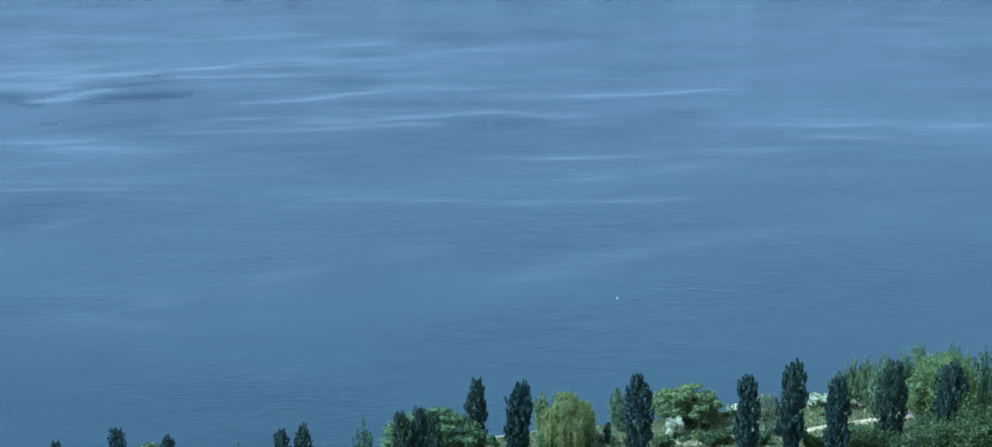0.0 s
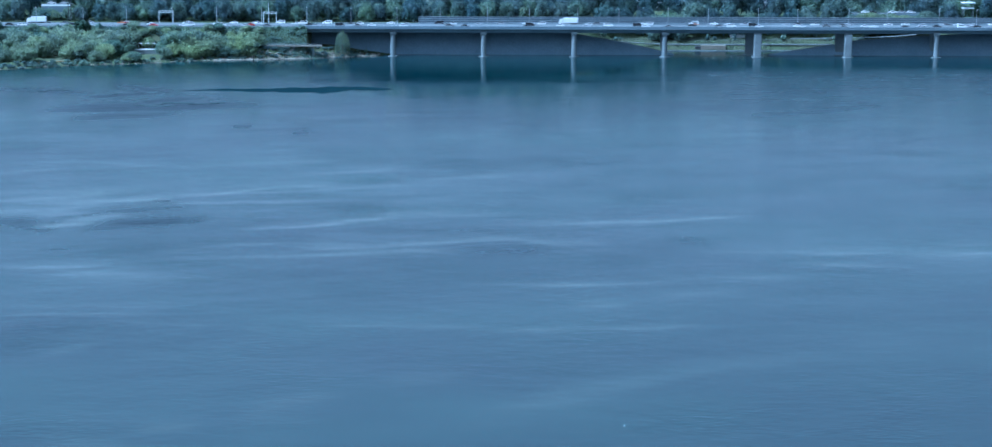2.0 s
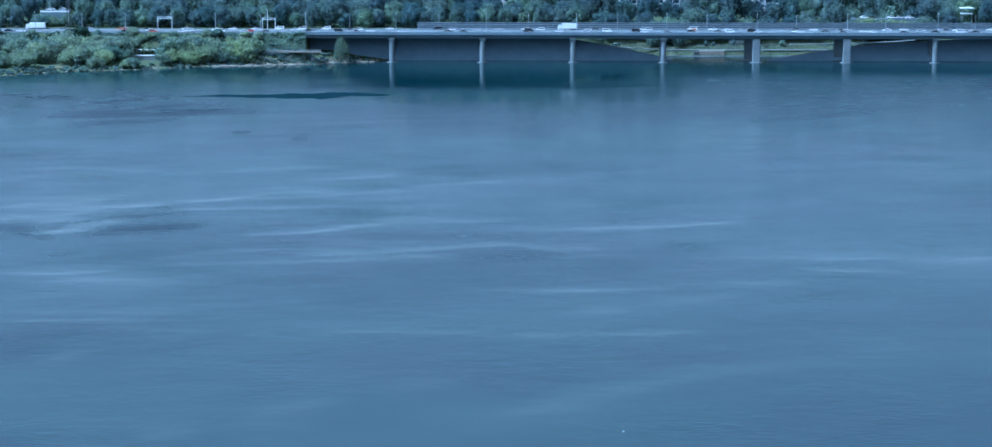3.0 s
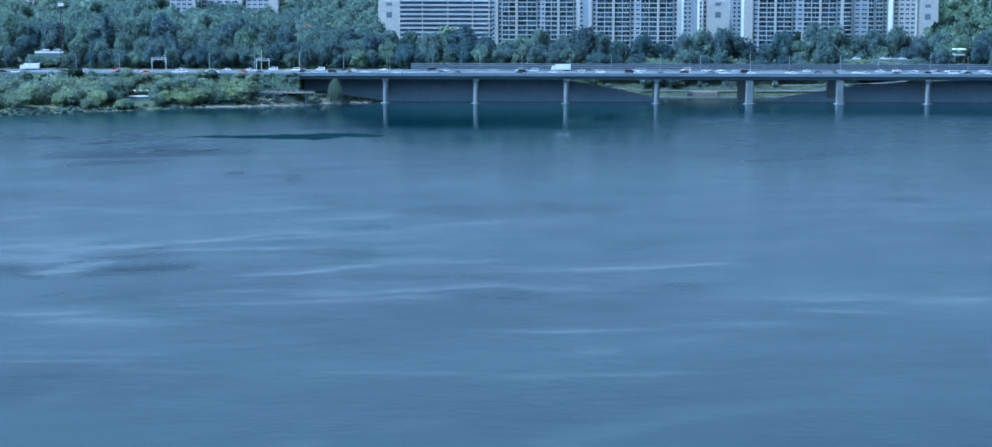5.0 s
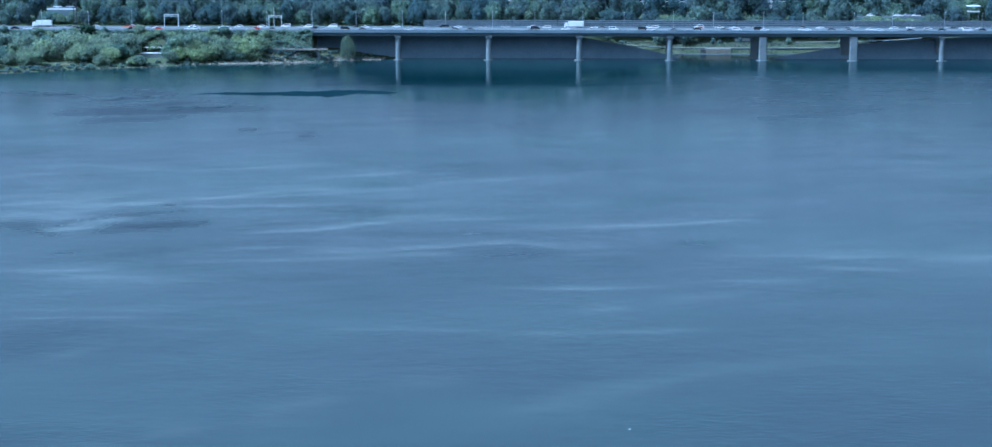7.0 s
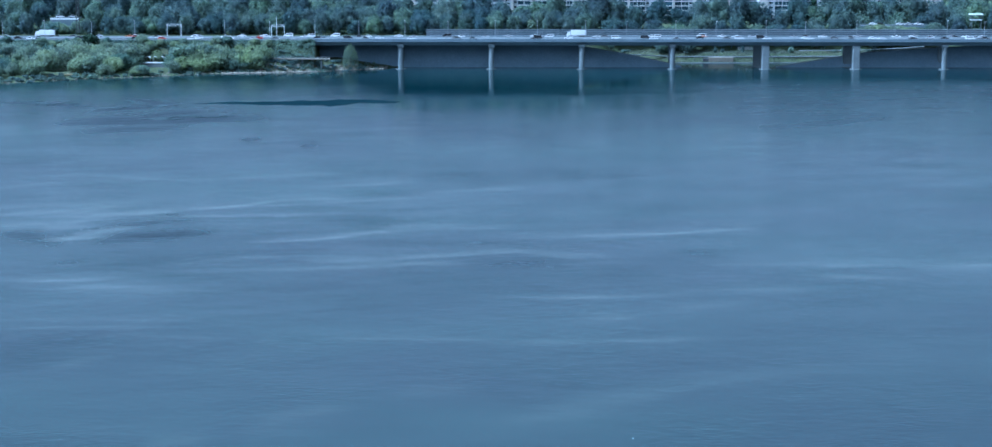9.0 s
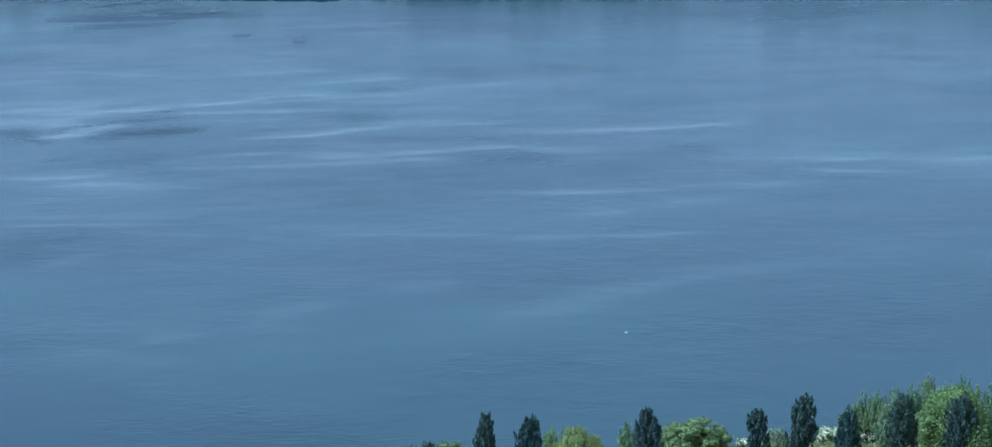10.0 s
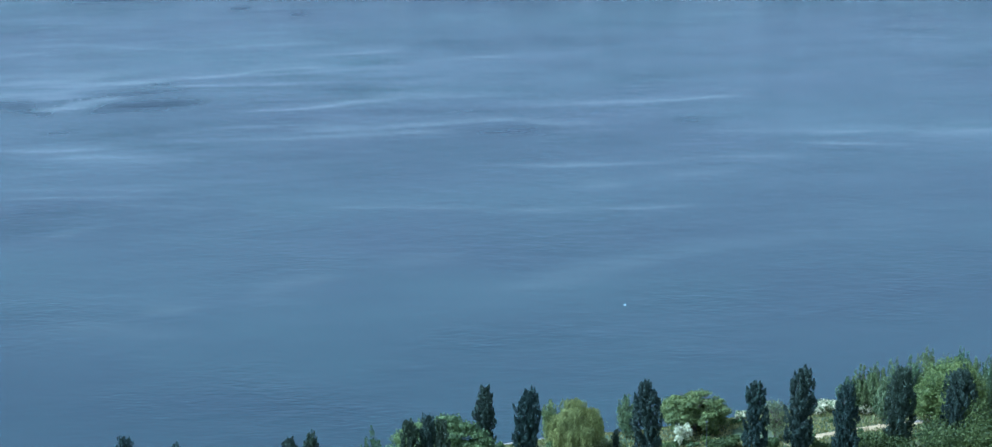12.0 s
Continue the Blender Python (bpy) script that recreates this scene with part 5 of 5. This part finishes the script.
def woods(label, mat, xa, xb, ya, yb, seed, skip):
    rw = np.random.default_rng(seed)
    Vs, Fs, base = [], [], 0
    for gx in np.arange(xa, xb, 10.6):
        for gy in np.arange(ya, yb, 10.6):
            x, y = gx + rw.uniform(-3.5, 3.5), gy + rw.uniform(-3.5, 3.5)
            if skip(x, y):
                continue
            h, w = rw.uniform(11, 18), rw.uniform(11, 18)
            if (-215 < x < -118 and y > 1300) or (x < -262 and y > 1310):
                h, w = h * 0.5, w * 0.8
            crown = WOOD_CROWNS[rw.integers(0, len(WOOD_CROWNS))]
            a, q = rw.uniform(0, 6.283), rw.uniform(0.9, 1.12)
            turn = np.array([(math.cos(a), -math.sin(a), 0), (math.sin(a), math.cos(a), 0), (0, 0, 1)])
            v = (crown[0] * np.array([w, w, h]) * q) @ turn.T
            Vs.append(v + [x, y, land(x, y)])
            Fs.append(crown[1] + base)
            base += len(v)
    tagged(new("woods", tri_mesh("woods", np.concatenate(Vs), np.concatenate(Fs), mat)), label, "woods", kind="stuff")


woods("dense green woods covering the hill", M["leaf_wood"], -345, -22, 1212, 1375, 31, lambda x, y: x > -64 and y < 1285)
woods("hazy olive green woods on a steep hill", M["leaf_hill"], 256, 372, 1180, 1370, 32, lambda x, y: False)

# ---------------------------------------------------------------- far shore details
for k in range(260):
    x = rk.uniform(-300, -66) if k < 70 else rk.uniform(-165, -66)
    boulder(x, far_shore(x) + rk.uniform(-0.8, 6.0), rk.uniform(0.5, 1.5), RIPRAP, "grey-tan boulder on the far shore", "shore boulders")
strip("shore_path", "pale gravel strip on the far shore", "path", M["path"], [(-234 + 2.5 * k, far_shore(-234 + 2.5 * k) + 9) for k in range(6)], 2.0)


# ---- concrete levee below the viaduct, open where a stream joins
def levee_top(x):
    return float(np.interp(x, [-100, 35, 62, 92, 93, 140, 141, 190, 232, 262, 800], [11.6, 11.0, 6.6, 0.2, -2, -2, 0.2, 7.6, 10.2, 11.6, 11.6]))


for a, b in ((-103, 93), (141, 700)):
    lev = thing("levee", "shaded concrete levee sloping down to the water", "levee", (0, 0, 0), kind="structure")
    bm = bmesh.new()
    n = int((b - a) / 3)
    rings = []
    for i in range(n + 1):
        x = a + (b - a) * i / n
        h = levee_top(x)
        full = x < 35 or x > 250
        rings.append([(x, 1112, -1.5), (x, 1113 + 0.55 * h, h), (x, 1119.5 if full else 1114.0 + 0.55 * h, 14.0 if full else h), (x, 1124.5 if full else 1115.0 + 0.55 * h, 14.0 if full else h - 0.3), (x, 1125 if full else 1118 + 0.55 * h, -1.5)])
    part("revetment", loft(bm, rings), M["levee"], lev)
    bm = bmesh.new()
    xs_ = [x for x in (a + (b - a) * i / n for i in range(n + 1)) if 35 <= x <= 252]
    rings = [[(x, 1113.2 + 0.55 * h, h + 0.004), (x, 1113.9 + 0.55 * h, h + 0.004), (x, 1113.9 + 0.55 * h, h + 0.35), (x, 1113.2 + 0.55 * h, h + 0.35)] for x, h in ((x, levee_top(x)) for x in xs_)]
    part("coping", loft(bm, rings), M["parapet"], lev, "pale coping")
def bench(label, line, deep, tall):
    """A paved bench along the bank: its line of x, y, z is its front upper edge."""
    ob = thing("bank_path", label, "path", kind="structure")
    xs_ = np.linspace(line[0][0], line[-1][0], 60)
    X_, Y_, Z_ = zip(*line)
    rings = [[(x, y, z - tall), (x, y, z), (x, y + deep, z), (x, y + deep, z - tall)] for x, y, z in zip(xs_, np.interp(xs_, X_, Y_), np.interp(xs_, X_, Z_))]
    part("slab", loft(bmesh.new(), rings), M["parapet"], ob)


bench("pale concrete path curving along the bank below the viaduct", [(40, 1130, 7.1), (62, 1137, 5.1), (86, 1143, 3.3), (130, 1143, 3.2), (196, 1143, 3.5)], 1.2, 0.5)
bench("narrow pale path climbing the bank behind the piers", [(158, 1152, 5.7), (190, 1149, 6.4), (212, 1141, 8.0), (224, 1135, 9.6)], 0.7, 0.35)
block = thing("outfall", "tan concrete outfall block at the stream mouth", "outfall", (114, 1139, 0))
part("body", box(bmesh.new(), -6.5, 7.0, 0, 3.0, -1.0, 2.9, 0.1), M["rubble"], block)
# a solid dark box standing against the tan block
part("opening", box(bmesh.new(), -9.6, -6.503, 0.2, 2.8, -1.0, 2.4, 0.1), M["steel_dark"], block, "dark solid block")
wall_p = thing("garden_wall", "pale low wall above the stream mouth", "wall", (130.5, 1160, 0))
part("face", box(bmesh.new(), -5, 5, 0, 0.6, 3, 7.0), M["roof_pale"], wall_p)
part("cap", box(bmesh.new(), -5.1, 5.1, -0.1, 0.7, 7.003, 7.2), M["parapet"], wall_p)
strip("bank_wall", "pale low wall along the water below the viaduct", "wall", M["parapet"], [(62 + 3 * k, far_shore(62 + 3 * k) + 0.6) for k in range(42)], 0.6, 0.4, 0.8)
abut = thing("abutment", "concrete abutment at the end of the viaduct", "abutment", (0, 0, 0))
part("wall", box(bmesh.new(), X_AB - 2.5, X_AB + 0.2, Y0 + 0.3, Y1 - 0.3, 0, SOFFIT - 0.05), M["levee"], abut)
# dry growth on the lit bank of the stream mouth
sb = np.random.default_rng(61)
P = np.array([(x, far_shore(x) + d, 0) for x, d in zip(sb.uniform(44, 236, 15000), sb.uniform(0.8, 24, 15000))])
P[:, 2] = [land(x, y) + 0.15 for x, y, _ in P]
v, f = leaf_cloud(sb, P, np.tile([0.1, -0.7, 0.6], (len(P), 1)), 0.42, (1, 0.7, 0.9))
tagged(new("bank_growth", tri_mesh("bank_growth", v, f, M["bank_grass"])), "tan dry grass on the bank below the viaduct", "grass", kind="stuff")

# soft green growth on the embankment above the footbridge
P = np.array([(x, y, 0) for x, y in zip(np.concatenate([sb.uniform(-140, -103.4, 7000), sb.uniform(-330, -130, 9000)]), np.concatenate([sb.uniform(1087.5, 1099.2, 7000), sb.uniform(1095.5, 1099.2, 9000)]))])
P[:, 2] = [land(x, y) + 0.25 + 0.5 * max(0, noise.noise(Vector((x * 0.2, y * 0.3, 1)))) for x, y, _ in P]
v, f = leaf_cloud(sb, P, np.tile([-0.2, -0.6, 0.7], (len(P), 1)), 0.45, (1, 0.8, 0.9))
tagged(new("slope_growth", tri_mesh("slope_growth", v, f, M["leaf_bank"])), "soft green growth on the motorway embankment", "grass", kind="stuff")

# low scrub along the far shore
sc = np.random.default_rng(77)
Vs, Fs, base = [], [], 0
for k in range(760):
    x = sc.uniform(-345, -70) if k < 420 else sc.uniform(-132, -97) if k < 560 else sc.uniform(-60, 320)
    y = far_shore(x) + sc.uniform(1.0, 9.0) if k < 330 else sc.uniform(1087, 1099) if k < 560 else sc.uniform(1138.5, 1152)
    if k < 560 and (x > -97 and y > far_shore(x) + 8 or k >= 420 and k % 3):
        continue
    if k >= 560 and 45 < x < 245 and y < 1149:
        continue
    grow = 1.0 if k < 560 else 2.6
    h, w = sc.uniform(0.7, 1.9) * grow, sc.uniform(1.6, 4.0) * (0.5 + 0.5 * grow)
    lob = [((sc.uniform(-0.3, 0.3) * w, sc.uniform(-0.3, 0.3) * w, h * 0.4), (w * 0.3, w * 0.3, h * 0.5)) for _ in range(3)]
    for v, f in (ellipsoid_shell(sc, lob, 0.7), lobes_cloud(sc, lob, 48, 0.45)):
        Vs.append(v + [x, y, land(x, y)])
        Fs.append(f + base)
        base += len(v)
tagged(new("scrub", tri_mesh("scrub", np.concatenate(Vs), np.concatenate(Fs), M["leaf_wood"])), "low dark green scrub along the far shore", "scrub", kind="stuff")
walkway = thing("walkway", "tan footbridge with a thin railing along the far shore", "footbridge", (0, 0, 0))
part("deck", box(bmesh.new(), -126, -95, 1088.6, 1091.2, 6.2, 6.8), M["rubble"], walkway)
for x in (-124, -117, -110, -100):
    part("post", box(bmesh.new(), x, x + 0.7, 1089.6, 1090.4, 0, 6.197), M["concrete"], walkway)
for z in (7.25, 7.75):
    part("rail", box(bmesh.new(), -126, -95, 1088.6, 1088.68, z, z + 0.07), M["steel"], walkway)
for k in range(16):
    part("rail_post", box(bmesh.new(), -126 + 2.05 * k, -125.9 + 2.05 * k, 1088.69, 1088.79, 6.803, 7.8), M["steel"], walkway)
pad = thing("terrace", "pale raised terrace among the willows", "terrace", (-186, 1086, 2.0))
part("base", box(bmesh.new(), -8.5, 8.5, -1.6, 2.2, -1.5, 2.6, 0.05), M["concrete"], pad)
part("paving", box(bmesh.new(), -8.7, 8.7, -1.8, 2.4, 2.603, 3.0, 0.05), M["roof_pale"], pad, "pale paved top")
for k, x in enumerate((-189.5, -186, -182.5)):
    sh = thing("sunshade", "white sunshade roof on posts among the willows", "sunshade", (x, 1086.6, 5.004), 0, "sunshades")
    for sx in (-0.9, 0.9):
        part("post", rod(bmesh.new(), (sx, 0, 0), (sx, 0, 2.6), 0.06, sides=6), M["steel"], sh)
    bm = bmesh.new()
    loft(bm, [[(-1.3, y, 2.6), (0, y, 3.1), (1.3, y, 2.6), (0, y, 2.95)] for y in (-1.0, 1.0)])
    part("roof", bm, M["roof_pale"], sh)
hut = thing("lookout_tower", "small lookout with flat white roof beside the motorway", "lookout tower", (254.6, 1150, 16.6))
for sx in (-2.6, 2.6):
    for sy in (-2, 2):
        part("post", rod(bmesh.new(), (sx, sy, -4), (sx, sy, 8.8), 0.2, sides=8), M["concrete"], hut)
part("floor", box(bmesh.new(), -3.0, 3.0, -2.6, 2.6, 5.9, 6.4), M["frame_white"], hut)
part("roof", box(bmesh.new(), -3.6, 3.6, -3.0, 3.0, 8.8, 9.4, 0.15), M["frame_white"], hut)
house = thing("house", "small house with a red roof among the trees", "house", (-110, 1216, land(-110, 1216)))
part("wall", box(bmesh.new(), -2.5, 2.5, -2, 2, -1, 12), M["wall_white"], house)
bm = bmesh.new()
loft(bm, [[(-3, y, 12), (0, y, 14), (3, y, 12)] for y in (-2.4, 2.4)])
part("roof", bm, M["roof_red"], house)
terrace = thing("retaining_wall", "pale concrete retaining wall and slip road above the motorway", "retaining wall", (-246, 1153, 13))
part("wall", box(bmesh.new(), -9, 7, 0, 1.2, 0, 9.4), M["barrier"], terrace)
part("parapet", box(bmesh.new(), -9, 7, 0.1, 0.4, 9.403, 10.3), M["roof_pale"], terrace, "pale parapet")
part("road", box(bmesh.new(), -9, 7, 1.203, 9, 9.6, 10.2), M["asphalt"], terrace)

# weed beds lying in the river: low ragged mats, each of several overlapping tongues
def weed_bed(label, x, y, half_x, half_y, seed, tilt=0.0, lead=0.5, mat="weed", taper=1.3):
    """One low ragged mat, thickest at lead along its length."""
    n = 72
    top, low, ridge = [], [], []
    for k in range(n + 1):
        u = k / n
        env = (u / lead) ** taper if u < lead else ((1 - u) / (1 - lead)) ** 0.6
        a = half_y * env * (0.8 + 0.55 * noise.noise(Vector((u * 9, seed, 0))) + 0.3 * noise.noise(Vector((u * 31, seed, 3)))) + 0.02
        b = half_y * env * (0.8 + 0.55 * noise.noise(Vector((u * 8, seed, 7))) + 0.3 * noise.noise(Vector((u * 29, seed, 9)))) + 0.02
        xx = (2 * u - 1) * half_x
        c = tilt * xx + 0.5 * half_y * noise.noise(Vector((u * 3, seed, 12)))
        top.append((xx, c + a, -0.3))
        low.append((xx, c - b, -0.3))
        ridge += [(xx, c + 0.9 * a, 0.05), (xx, c - 0.9 * b, 0.05)]
    Vw = top + low + ridge
    m1, m2 = n + 1, 2 * (n + 1)
    Fw = []
    for k in range(n):
        r0, r1 = m2 + 2 * k, m2 + 2 * k + 2
        Fw += [(r0, r1, k + 1, k), (r0 + 1, r1 + 1, r1, r0), (m1 + k, m1 + k + 1, r1 + 1, r0 + 1)]
    ob = new("weed_bed", mesh_of("weed_bed", Vw, Fw, M[mat]))
    ob.matrix_world = pose(x, y, 0.005 * (seed % 47))
    tagged(ob, label, "weed bed", "weed beds")


weed_bed("long dark weed bed lying in the river", -97.5, 941, 47, 16, 2, 0.1, 0.66, taper=0.9)
rz = random.Random(8)
for k in range(26):
    u, v_ = rz.uniform(-1, 1), rz.uniform(-1, 1)
    x, y = (-167 + 12 * u, 924 + 6 * v_ + 9 * u) if k < 9 else (-140 + 18 * u, 885 + 9 * v_ * (1.2 - abs(u)) + 4 * u) if k < 21 else (-208 + 16 * u, 936 + 5 * v_ - 5 * u)
    weed_bed("thin ragged strip of weed rippling the river", x, y, rz.uniform(2.5, 7), rz.uniform(0.7, 1.6), 20 + k, rz.uniform(-0.1, 0.25), rz.uniform(0.3, 0.7), "weed_pale", 0.6)

# rubble on the stony point
sr = np.random.default_rng(90)
Vs, Fs, base = [], [], 0
tpl = np.array([(1, 0, 0), (-1, 0, 0), (0, 1, 0), (0, -1, 0), (0, 0, 0.7), (0, 0, -0.7)], dtype=float)
tf = np.array([(0, 2, 4), (2, 1, 4), (1, 3, 4), (3, 0, 4), (2, 0, 5), (1, 2, 5), (3, 1, 5), (0, 3, 5)])
for k in range(2400):
    x = sr.uniform(-150, -66) if k < 2150 else sr.uniform(-300, -66)
    y = far_shore(x) + sr.uniform(-0.6, 4.5 if x < -104 else 7.2) * sr.random()
    a = sr.uniform(0, 6.28)
    rot = np.array([(math.cos(a), -math.sin(a), 0), (math.sin(a), math.cos(a), 0), (0, 0, 1)])
    v = (tpl * sr.uniform(0.7, 1.3, (6, 1)) * sr.uniform(0.2, 0.6)) @ rot.T
    Vs.append(v + [x, y, max(land(x, y), -0.1) + 0.1])
    Fs.append(tf + base)
    base += 6
tagged(new("rubble", tri_mesh("rubble", np.concatenate(Vs), np.concatenate(Fs), M["rubble"])), "tan rubble on the far shore", "rubble", kind="stuff")

# parked vehicles on the terraces above the motorway
terrace_e = thing("retaining_wall", "pale concrete retaining wall above the motorway", "retaining wall", (208, 1150, 14.0))
part("wall", box(bmesh.new(), -16, 22, 0, 1.2, 0, 5.5), M["barrier"], terrace_e)
part("road", box(bmesh.new(), -16, 22, 1.203, 8, 5.0, 5.6), M["asphalt"], terrace_e)
for x, y, z, col, name in ((199, 1153, 19.6, "white", "white"), (203, 1153.4, 19.6, "black", "black"), (214, 1153, 19.6, "white", "white"), (219, 1153.2, 19.6, "silver", "silver"),
                           (224, 1153.2, 19.6, "white", "white"), (-250, 1157, 23.2, "white", "white"), (-243, 1157.5, 23.2, "silver", "silver")):
    car = car_proto(col, f"{name} saloon car parked above the motorway")
    car["group"] = "parked cars"
    car.matrix_world = pose(x, y, z + 0.003)


# small float on the river
buoy = thing("buoy", "small round white buoy floating on the river", "buoy", (22.7, 377.6, 0.0))
bm = bmesh.new()
loft(bm, [[(r * math.cos(k * math.pi / 6), r * math.sin(k * math.pi / 6), z) for k in range(12)] for r, z in ((0.08, -0.12), (0.22, -0.04), (0.26, 0.06), (0.22, 0.17), (0.09, 0.25))])
bmesh.ops.scale(bm, vec=(0.42, 0.42, 0.42), verts=bm.verts)
part("float", bm, M["roof_pale"], buoy, smooth=True)
part("peg", rod(bmesh.new(), (0, 0, 0.103), (0, 0, 0.17), 0.02, sides=8), M["steel"], buoy)
